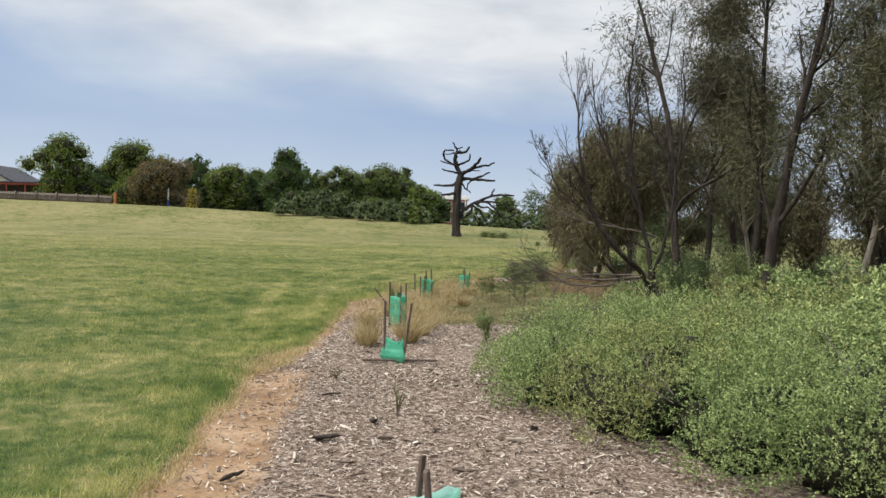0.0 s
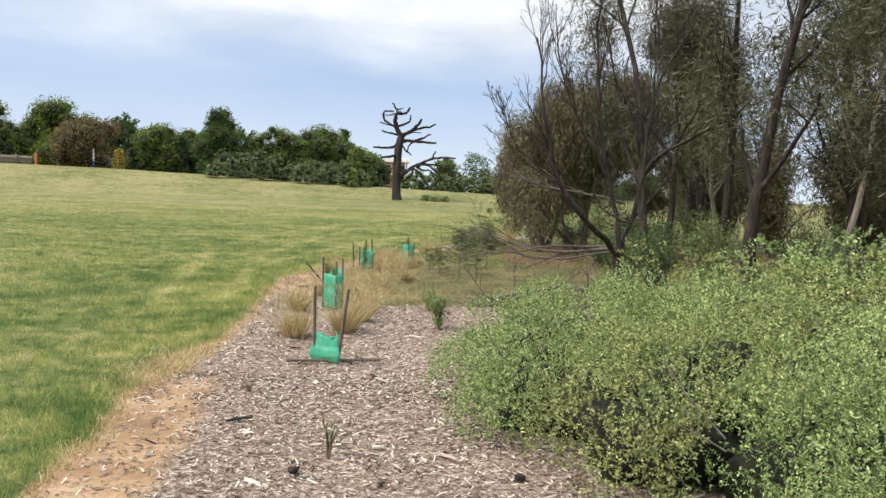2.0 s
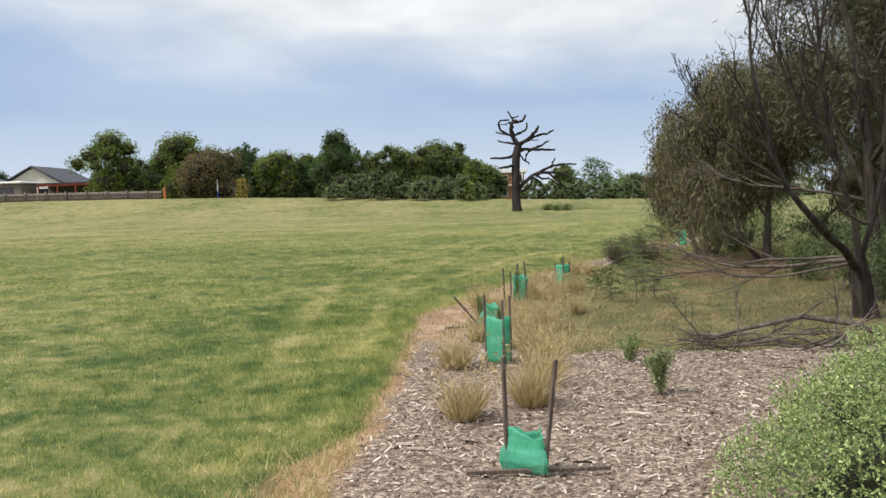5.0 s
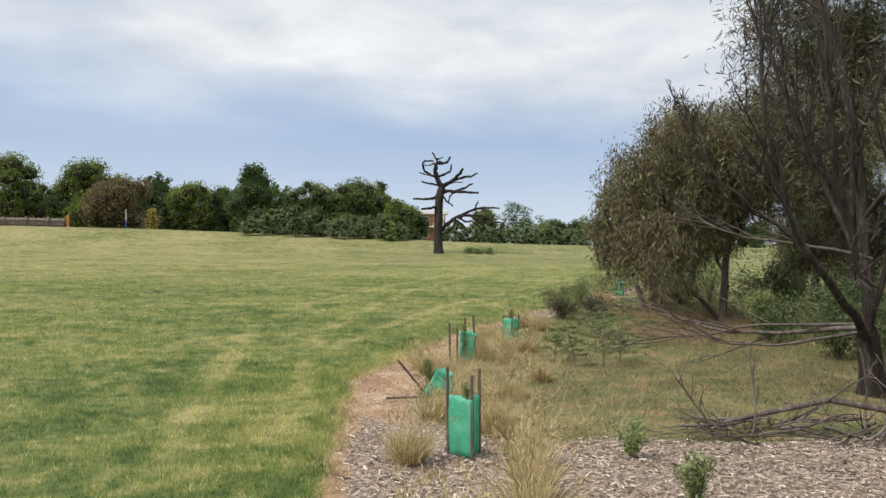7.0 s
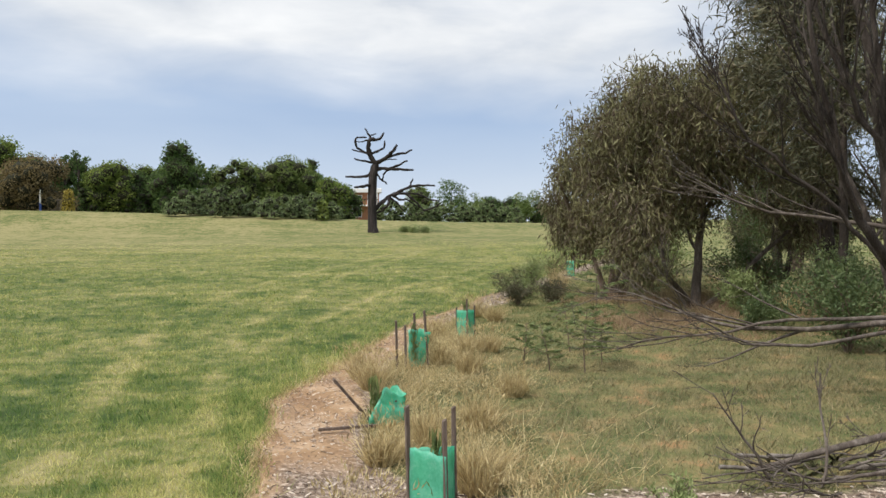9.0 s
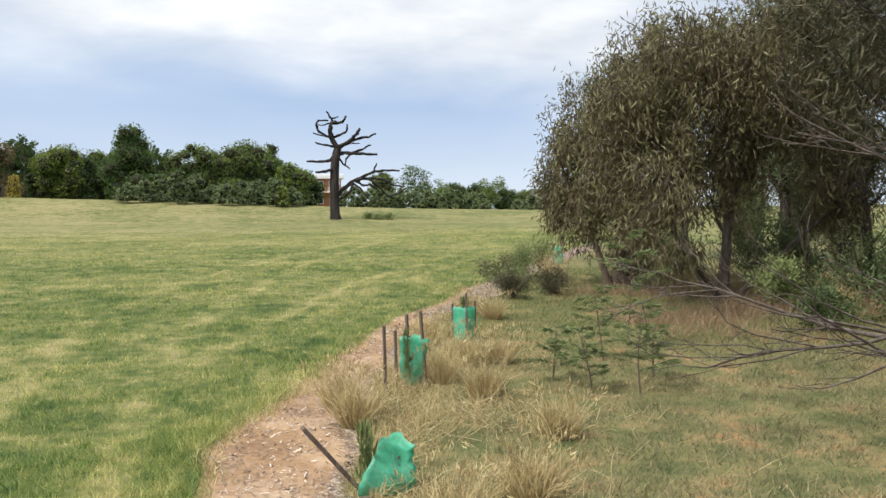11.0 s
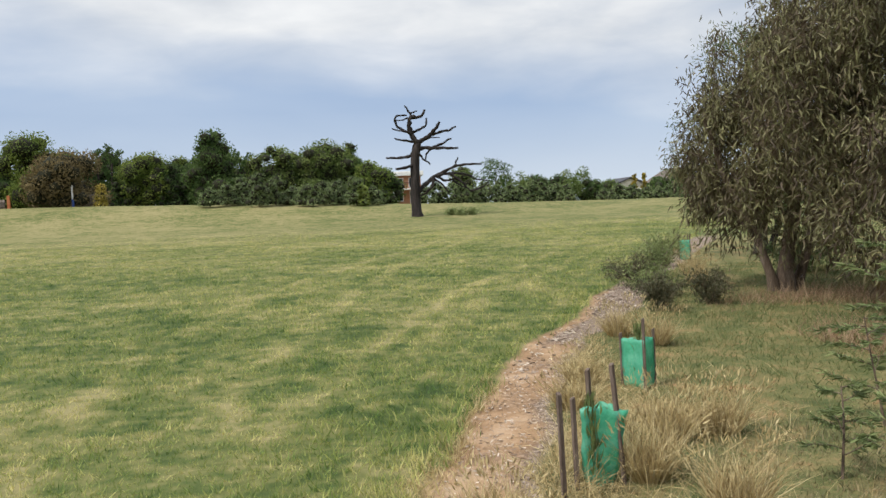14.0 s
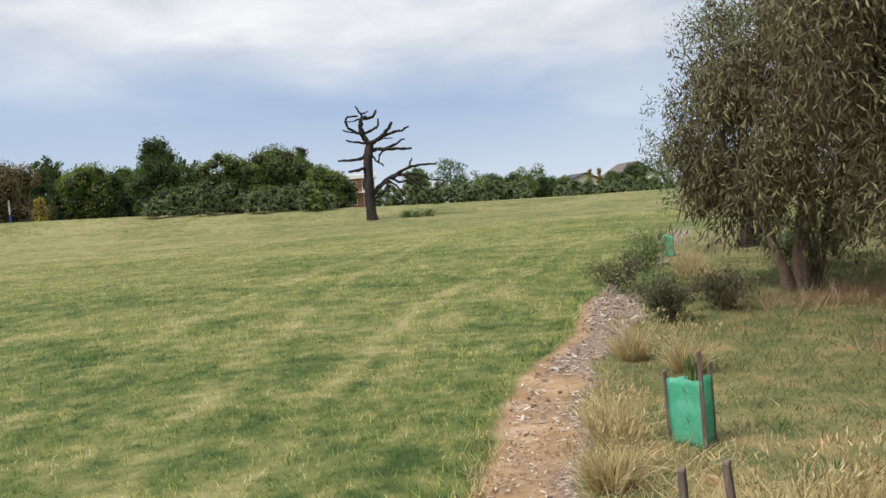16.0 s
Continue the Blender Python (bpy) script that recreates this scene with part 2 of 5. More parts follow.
M_STAKE = rough_mat("weathered_hardwood_stake", (0.060, 0.042, 0.033), (0.12, 0.088, 0.070), (0.22, 0.175, 0.145), 14, 0.9, 0.4, (4, 4, 0.6), dist=0.01)


def sleeve_material(name="green_plastic_film", stops=((0.11, 0.50, 0.33), (0.19, 0.64, 0.46), (0.40, 0.78, 0.63))):
    k = Nodes(name)
    f = k.math("ADD", k.math("MULTIPLY", k.noise(9, 3), 0.6), k.math("MULTIPLY", k.noise(60, 3), 0.4))
    col = k.ramp(f, list(zip((0.3, 0.5, 0.72), stops)))
    k.done(col, 0.38, f, 0.25, 0.02, spec=0.45, through=0.45)
    out = next(n for n in k.t.nodes if n.type == "OUTPUT_MATERIAL")
    body = out.inputs[0].links[0].from_socket
    clear_ = k.put("ShaderNodeBsdfTransparent", Color=(0.55, 0.95, 0.78))
    mx = k.t.nodes.new("ShaderNodeMixShader")
    k.link(mx.inputs[0], k.math("MULTIPLY", k.noise(6, 2), 0.72))
    k.t.links.new(body, mx.inputs[1])
    k.t.links.new(clear_.outputs[0], mx.inputs[2])
    k.t.links.new(mx.outputs[0], out.inputs[0])
    return k.m


M_SLEEVE = sleeve_material()
# the same green film, its colour paled to stand in for strong light
M_LIT_FILM = sleeve_material("light_washed_green_film", ((0.50, 0.78, 0.70), (0.60, 0.84, 0.78), (0.72, 0.90, 0.85)))

# ---- geometry tools ----


def smooth(a, b, v):
    u = np.clip((np.asarray(v, float) - a) / (b - a), 0, 1)
    return u * u * (3 - 2 * u)


def hill(x, y):
    """The height of the ground: level along the walk, rising past the dead tree and to the far houses."""
    x, y = np.asarray(x, float), np.asarray(y, float)
    top = 2.5 - 1.5 * np.tanh((x + 10) / 35)
    r = np.clip((y - 38) / 67, 0, 1.0)
    left = smooth(-4, -45, x) * smooth(25, 90, y) * 0.5
    return top * r ** 4.8 + left * (1 - r) * 2.0


def relief(x, y):
    return 0.012 * np.sin(2.3 * x + 1.1 * np.sin(1.7 * y)) + 0.010 * np.sin(3.1 * y + 1.3 * np.sin(2.1 * x))


LEFT_Y = (-40, 0, 4.6, 6.2, 8.5, 9.7, 12.5, 15.5, 16.2, 17.1, 18.2, 19.7, 21.2, 22.4, 24.6, 26.6, 30, 36, 60)
LEFT_X = (-1.7, -1.65, -1.7, -1.82, -1.95, -1.75, -1.75, -1.82, -1.86, -1.7, -1.28, -0.9, -0.45, -0.1, 1.1, 1.75, 3.4, 6.2, 18)
RIGHT_Y = (13.3, 13.9, 14.8, 16.9, 17.9, 18.8, 19.8, 21.3, 22.8, 24, 26, 28, 31, 36, 60)
RIGHT_X = (0.2, -0.75, -1.10, -0.96, -0.82, -0.55, -0.32, 0.13, 0.66, 1.38, 2.4, 3.0, 4.6, 7.0, 20)


TRACKS = (((11, 14, 17.6, 22.6, 29.5, 34.5, 40.4, 50, 62), (-2.6, -3.2, -3.7, -4.2, -3.95, -3.0, -1.5, 0.8, 3.2), 0.72),
          ((12, 16.3, 20.8, 24.7, 30, 35.2, 42, 50, 62), (-2.2, -2.45, -2.9, -2.6, -1.9, -1.2, 0.4, 2.0, 4.2), 0.66),
          ((18, 20.8, 24.6, 28, 32.5, 42), (-2.5, -2.1, -1.3, -0.4, 1.4, 4.8), 0.7),
          ((21, 24, 27, 29.6, 34, 42), (-1.6, -0.9, 0.0, 1.2, 3.0, 6.2), 0.6))


def left_edge(y):
    return np.interp(y, LEFT_Y, LEFT_X) + 0.03 * np.sin(np.asarray(y) * 3.7) + 0.018 * np.sin(np.asarray(y) * 9.1)


def right_edge(y):
    return np.interp(y, RIGHT_Y, RIGHT_X) + 0.06 * np.sin(np.asarray(y) * 4.3)


def zones(x, y):
    """mulch, weeds, soil, wheel tracks: how far each covers the place, 0 to 1."""
    le, ri = left_edge(y), right_edge(y)
    inside = smooth(-0.10, 0.10, x - le)
    bed = smooth(0.25, -0.25, y - 13.45 - 0.12 * np.sin(x * 3)) * smooth(9.5, 8.0, x)
    path = np.where(y > 13.0, smooth(0.12, -0.12, x - ri), 1.0)
    mulch = inside * np.maximum(bed, path * smooth(13.0, 13.2, y))
    mulch = mulch * smooth(46, 40, y)
    weeds = smooth(-0.1, 0.1, x - le) * (1 - mulch) * (y > 0) * smooth(46, 38, y)
    # bare earth along the lawn's edge, and the trodden middle of the path further on
    strip = smooth(0.58, 0.20, np.abs(x - le - 0.16)) * smooth(3.0, 4.0, y) * smooth(9.4, 8.4, y) * smooth(-0.22, 0.0, x - le)
    strip2 = smooth(0.18 + 0.30 * smooth(1.0, 0.3, np.abs(y - 9.3)), 0.02, np.abs(x - le - 0.02 + 0.16 * smooth(1.0, 0.3, np.abs(y - 9.3)))) * smooth(7.5, 8.5, y) * smooth(31, 26, y)
    trod = smooth(-0.05, 0.15, x - le) * smooth(0.0, 0.15, ri - x) * smooth(13.4, 15.0, y) * smooth(23.6, 22.0, y) * (0.70 + 0.10 * np.sin(3.1 * y + 4 * x))
    soil = np.maximum(np.maximum(strip * 0.82, strip2 * 0.75), trod * mulch)
    # wheel tracks that curve across the field
    yy = np.asarray(y, float)
    gap = 0.75 + 0.25 * np.sin(yy * 1.7 + x)
    tracks = 0.0
    for ty, tx, deep in TRACKS:
        tracks = np.maximum(tracks, deep * smooth(0.30, 0.04, np.abs(x - np.interp(yy, ty, tx))) * smooth(ty[0], ty[0] + 3, yy) * smooth(ty[-1], ty[-1] - 10, yy))
    tracks = tracks * gap
    dry = smooth(20, 75, y) * 0.78 * (0.6 + 0.4 * smooth(5, -30, x))
    return mulch, weeds, soil, np.maximum(tracks, 0) * (1 - inside) + dry


def raw_mesh(name, V, F, mat, shade=False):
    """A mesh from arrays: V (n,3); F (m,k), or a list of such."""
    Fs = [np.asarray(f, np.int32) for f in (F if isinstance(F, list) else [F]) if len(f)]
    V = np.asarray(V, np.float32)
    me = bpy.data.meshes.new(name)
    me.vertices.add(len(V))
    me.vertices.foreach_set("co", V.ravel())
    loops = np.concatenate([f.ravel() for f in Fs])
    sizes = np.concatenate([np.full(len(f), f.shape[1], np.int32) for f in Fs])
    me.loops.add(len(loops))
    me.loops.foreach_set("vertex_index", loops)
    me.polygons.add(len(sizes))
    me.polygons.foreach_set("loop_start", np.concatenate([[0], np.cumsum(sizes)[:-1]]).astype(np.int32))
    me.polygons.foreach_set("loop_total", sizes)
    if shade:
        me.polygons.foreach_set("use_smooth", np.ones(len(sizes), bool))
    me.update(calc_edges=True)
    me.materials.append(mat)
    return me


def stamp(T, F, pos, X, Y, Z, size):
    """Copies of a small template at many places: axes X, Y, Z (n,3), sizes (n,) or (n,3)."""
    n, m = len(pos), len(T)
    size = np.asarray(size, float)
    if size.ndim == 1:
        size = np.repeat(size[:, None], 3, 1)
    V = pos[:, None, :] + sum((T[None, :, i, None] * size[:, None, i, None]) * A[:, None, :] for i, A in enumerate((X, Y, Z)))
    Fo = (np.asarray(F)[None] + (np.arange(n) * m)[:, None, None]).reshape(-1, np.asarray(F).shape[1])
    return V.reshape(-1, 3), Fo


def unit(v):
    return v / np.maximum(np.linalg.norm(v, axis=-1, keepdims=True), 1e-9)


def axes_along(d, rng):
    """Axes whose Y runs along d, turned at random about it."""
    d = unit(d)
    h = unit(rng.normal(size=d.shape))
    X = unit(np.cross(d, h))
    return X, d, np.cross(X, d)


LEAF_T = np.array([(0, 0, 0), (0.5, 0.45, 0.12), (0, 1, 0), (-0.5, 0.45, 0.12)], float)
LEAF_F = np.array([(0, 1, 2), (0, 2, 3)])
BLADE_T = np.array([(-0.5, 0, 0), (0.5, 0, 0), (0.32, 0.55, 0.10), (-0.32, 0.55, 0.10), (0, 0.95, 0.55)], float)
BLADE_F = [(0, 1, 2), (0, 2, 3), (3, 2, 4)]
SPIKE_T = np.array([(-0.5, 0, 0), (0.5, 0, 0), (0, 1, 0.15)], float)
SPIKE_F = [(0, 1, 2)]


def leaves(pos, d, length, width, rng, T=LEAF_T, F=LEAF_F):
    X, Y, Z = axes_along(d, rng)
    return stamp(T, F, pos, X, Y, Z, np.stack([width, length, length], 1))


def join(parts):
    V, F, o = [], [], 0
    for v, f in parts:
        V.append(np.asarray(v))
        F.append(np.asarray(f) + o)
        o += len(v)
    return np.concatenate(V), np.concatenate(F)


def tube(pts, radii, sides=7, rng=None, rough=0.0):
    """A tapered tube of quads along points, closed at its tip."""
    pts, radii = np.asarray(pts, float), np.asarray(radii, float)
    tan = unit(np.gradient(pts, axis=0))
    ref = np.where(np.abs(tan[:, 2:3]) > 0.9, np.array([[1.0, 0, 0]]), np.array([[0, 0, 1.0]]))
    X = unit(np.cross(tan, ref))
    for i in range(1, len(X)):
        X[i] = unit(X[i - 1] - tan[i] * np.dot(X[i - 1], tan[i]))
    Y = np.cross(tan, X)
    a = np.arange(sides) / sides * 2 * np.pi
    r = radii[:, None] * np.ones(sides)
    if rng is not None and rough:
        r = r * (1 + rough * (rng.random(r.shape) - 0.5) + rough * 0.8 * np.sin(a * 3 + rng.random() * 6))
    V = pts[:, None] + r[..., None] * (np.cos(a)[None, :, None] * X[:, None] + np.sin(a)[None, :, None] * Y[:, None])
    n = len(pts)
    i, j = np.meshgrid(np.arange(n - 1), np.arange(sides), indexing="ij")
    k = (j + 1) % sides
    F = np.stack([i * sides + j, i * sides + k, (i + 1) * sides + k, (i + 1) * sides + j], -1).reshape(-1, 4)
    return V.reshape(-1, 3), F


def thing(name, x, y, label, category, group="", z=None, rot=0.0):
    e = new(name)
    e.empty_display_size = 0.2
    e.matrix_basis = pose(x, y, float(hill(x, y) + relief(x, y)) if z is None else z, 0, 0, rot)
    return tagged(e, label, category, group)


def sub(name, V, F, mat, parent, label="", shade=False):
    ob = new(name, raw_mesh(name, V, F, mat, shade))
    ob.parent = parent
    return tagged(ob, label)


def part(name, bm, mat, parent, label=""):
    me = bpy.data.meshes.new(name)
    bm.to_mesh(me)
    bm.free()
    me.materials.append(mat)
    ob = new(name, me)
    ob.parent = parent
    return tagged(ob, label)


def box(w, d, h, at=(0, 0, 0), bevel=0.0, tilt=None):
    """A box on its base, bevelled."""
    bm = bmesh.new()
    bmesh.ops.create_cube(bm, size=1)
    bmesh.ops.scale(bm, vec=(w, d, h), verts=bm.verts)
    bmesh.ops.translate(bm, vec=(0, 0, h / 2), verts=bm.verts)
    if bevel:
        bmesh.ops.bevel(bm, geom=bm.edges[:], offset=bevel, segments=1, affect="EDGES")
    if tilt is not None:
        bmesh.ops.transform(bm, matrix=tilt, verts=bm.verts)
    bmesh.ops.translate(bm, vec=at, verts=bm.verts)
    return bm


# ---- ground ----


def spaced(lo, a, b, hi, step, grow):
    mid = list(np.arange(a, b + step / 2, step))
    out, s, v = [], step, b
    while v < hi:
        s *= grow
        v += s
        out.append(v)
    back, s, v = [], step, a
    while v > lo:
        s *= grow
        v -= s
        back.append(v)
    return np.array(back[::-1] + mid + out)


def build_ground():
    xs, ys = spaced(-1500, -4.5, 4.5, 1500, 0.11, 1.09), spaced(-900, 2.5, 28.0, 1800, 0.13, 1.07)
    gx, gy = np.meshgrid(xs, ys)
    z = hill(gx, gy) + relief(gx, gy)
    mu, we, so, tr = zones(gx, gy)
    z = z - 0.015 * mu * smooth(60, 30, gy)
    n = len(xs)
    i, j = np.meshgrid(np.arange(len(ys) - 1), np.arange(n - 1), indexing="ij")
    F = np.stack([i * n + j, i * n + j + 1, (i + 1) * n + j + 1, (i + 1) * n + j], -1).reshape(-1, 4)
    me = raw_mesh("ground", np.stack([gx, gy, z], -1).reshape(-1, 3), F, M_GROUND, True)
    at = me.attributes.new("zone", "FLOAT_COLOR", "POINT")
    at.data.foreach_set("color", np.stack([mu, we, so, tr], -1).astype(np.float32).ravel())
    ob = new("ground", me)
    tagged(ob, "mown grass field with a wood-chip garden bed", "ground", kind="structure")


build_ground()


def scatter_box(rng, n, x0, x1, y0, y1):
    return rng.uniform(x0, x1, n), rng.uniform(y0, y1, n)


def ground_z(x, y):
    return hill(x, y) + relief(x, y) - 0.015 * zones(x, y)[0]


def build_lawn():
    rng = np.random.default_rng(3)
    V, F, A, o = [], [], [], 0
    # spread fan-wise along the walk: thick close by, thinning out with distance
    for n in (260000, 260000):
        d = 2.2 + 62 * rng.random(n) ** 2.1
        a = np.radians(rng.uniform(-46, 27, n) + rng.normal(0, 4, n))
        x, y = -0.9 + d * np.sin(a), rng.uniform(-3.0, 15.0, n) + d * np.cos(a)
        mu, we, so, tr = zones(x, y)
        ok = (x < left_edge(y) + rng.normal(0, 0.06, n)) & (so < rng.random(n) * 0.9)
        x, y, tr, so, d = x[ok], y[ok], tr[ok], so[ok], d[ok]
        m = len(x)
        clump = 0.5 + 0.5 * np.sin(x * 2.1 + np.sin(y * 1.7) * 2) * np.sin(y * 1.3 + np.sin(x * 0.9) * 2)
        hh = 0.062 * rng.uniform(0.5, 1.35, m) * (0.6 + 0.7 * clump) * (1 - 0.3 * np.minimum(tr, 1))
        # longer grass where the mower misses the edge of the bed
        hh *= 1 + 0.8 * smooth(0.5, 0.05, left_edge(y) - x)
        dd = np.stack([rng.normal(0, 0.6, m), rng.normal(0, 0.6, m), np.ones(m)], 1)
        v, f = leaves(np.stack([x, y, ground_z(x, y) - 0.004], 1), dd, hh, (0.0046 + 0.00040 * d) * rng.uniform(0.7, 1.3, m), rng, SPIKE_T, SPIKE_F)
        V.append(v)
        F.append(f + o)
        A.append(np.repeat(np.stack([so * 0, so * 0, so * 0, tr], 1), 3, 0))
        o += len(v)
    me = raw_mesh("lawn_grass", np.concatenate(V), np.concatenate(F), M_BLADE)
    at = me.attributes.new("zone", "FLOAT_COLOR", "POINT")
    at.data.foreach_set("color", np.concatenate(A).astype(np.float32).ravel())
    tagged(new("lawn_grass", me), "short mown green and straw-coloured grass", "grass", kind="stuff")


def build_chips():
    rng = np.random.default_rng(4)
    T = np.array([(-0.5, -0.5, 0), (0.5, -0.42, 0), (0.42, 0.5, 0), (-0.40, 0.46, 0), (-0.42, -0.4, 1), (0.38, -0.4, 1), (0.4, 0.36, 1), (-0.44, 0.42, 1)], float)
    Fq = [(4, 5, 6, 7), (0, 1, 5, 4), (3, 0, 4, 7)]
    V, F, o = [], [], 0
    for x0, x1, y0, y1, n, big in ((-2.1, 1.9, 3.0, 9.0, 27000, 0.66), (-2.1, 3.2, 8.0, 14.0, 19000, 0.78), (-2.1, 0.6, 13.5, 22, 17000, 0.52), (-0.6, 3.2, 21, 29, 6000, 1.0), (-2, 1.6, 3.0, 8.0, 260, 1.7), (-2, 2.5, 7.0, 13.5, 260, 1.7)):
        x, y = scatter_box(rng, n, x0, x1, y0, y1)
        mu, we, so, tr = zones(x, y)
        ok = (mu > 0.35 + 0.3 * rng.random(n)) & (so * np.where(y > 13.3, 0.4, 0.8) < rng.random(n))
        x, y = x[ok], y[ok]
        m = len(x)
        a = rng.random(m) * 2 * np.pi
        up_ = unit(np.stack([rng.normal(0, 0.30, m), rng.normal(0, 0.30, m), np.ones(m)], 1))
        X = unit(np.cross(np.stack([np.cos(a), np.sin(a), np.zeros(m)], 1), up_))
        Y = np.cross(up_, X)
        size = np.stack([rng.uniform(0.006, 0.021, m), rng.gamma(2.2, 0.019, m) + 0.012, rng.uniform(0.002, 0.007, m)], 1) * big
        size[:, 1] = np.minimum(size[:, 1], 0.13 * big)
        v, f = stamp(T, Fq, np.stack([x, y, ground_z(x, y) + rng.uniform(0.0, 0.016, m)], 1), X, Y, up_, size)
        V.append(v)
        F.append(f + o)
        o += len(v)
    tagged(new("wood_chips", raw_mesh("wood_chips", np.concatenate(V), np.concatenate(F), M_CHIP)), "weathered brown and pale wood-chip mulch", "mulch", kind="stuff")


def build_weeds():
    rng = np.random.default_rng(5)
    for nm, x0, x1, y0, y1, n, h, w, mat, lab in (("weedy_grass", -1.1, 7.0, 13.3, 20.5, 110000, 0.062, 0.0065, M_WEED, "low olive and brown weedy grass"),
                                                 ("green_weeds", 0.3, 8.0, 18.0, 31, 75000, 0.085, 0.007, M_GWEED, "low dull-green weeds under the trees"),
                                                 ("brown_grass", 2.8, 10.0, 19.5, 25.5, 34000, 0.30, 0.006, M_BROWNGRASS, "knee-high brown dead grass under the trees"),
                                                 ("bed_edge_straw", -2.8, -0.6, 3.0, 21.5, 130000, 0.07, 0.0065, M_STRAW, "pale dry grass along the edge of the lawn"),
                                                 ("dry_grass", -1.1, 2.2, 13.6, 23.5, 62000, 0.27, 0.0036, M_STRAW, "long flopped straw-coloured grass beside the path")):
        x, y = scatter_box(rng, n, x0, x1, y0, y1)
        mu, we, so, tr = zones(x, y)
        ok = we > 0.4 + 0.3 * rng.random(n)
        if nm == "dry_grass":
            ok &= (x - right_edge(y) < rng.gamma(2.2, 0.34, n) * smooth(23.5, 18.5, y)) & (np.sin(x * 3.1 + y * 1.9) + np.sin(y * 2.7) + rng.normal(0, 0.7, n) > -0.4)
        elif nm == "brown_grass":
            ok &= np.sin(x * 1.3 + y * 0.8) + np.sin(y * 1.9 - x * 0.5) + rng.normal(0, 0.5, n) > -0.2 - 0.35 * (x - 4.5)
        elif nm == "green_weeds":
            ok &= rng.random(n) < smooth(18.0, 21.0, y + 0.5 * np.sin(2 * x))
        elif nm == "weedy_grass":
            ok &= rng.random(n) < smooth(20.5, 18.0, y)
        else:
            ok = (np.abs(x - left_edge(y) + 0.04) < np.abs(rng.normal(0, 0.09, n)) * (1 + 0.7 * np.sin(y * 2.3) * np.sin(y * 0.9) + 3.2 * smooth(1.2, 0.3, np.abs(y - 9.3)))) & (mu < 0.9)
        x, y = x[ok], y[ok]
        m = len(x)
        lump = 0.5 + 0.5 * np.sin(x * 4.1 + np.sin(y * 3.7) * 2) * np.sin(y * 3.3 + np.sin(x * 2.9) * 2)
        lump = 0.6 * lump + 0.4 * (0.5 + 0.5 * np.sin(x * 11 + 2 * np.sin(y * 7)) * np.sin(y * 10 + 2 * np.sin(x * 8)))
        hh = h * rng.uniform(0.4, 1.3, m) * (0.25 + 1.3 * lump)
        flop = 1.35 if nm == "dry_grass" else 0.65
        d = np.stack([rng.normal(0.25 if nm == "dry_grass" else 0.1, flop, m), rng.normal(0, flop, m), np.ones(m)], 1)
        v, f = leaves(np.stack([x, y, ground_z(x, y) - 0.005], 1), d, hh, w * rng.uniform(0.7, 1.4, m), rng, BLADE_T if nm == "dry_grass" else SPIKE_T, BLADE_F if nm == "dry_grass" else SPIKE_F)
        tagged(new(nm, raw_mesh(nm, v, f, mat)), lab, "grass", kind="stuff")


build_lawn()
build_chips()
build_weeds()

# ---- saltbush hedge ----


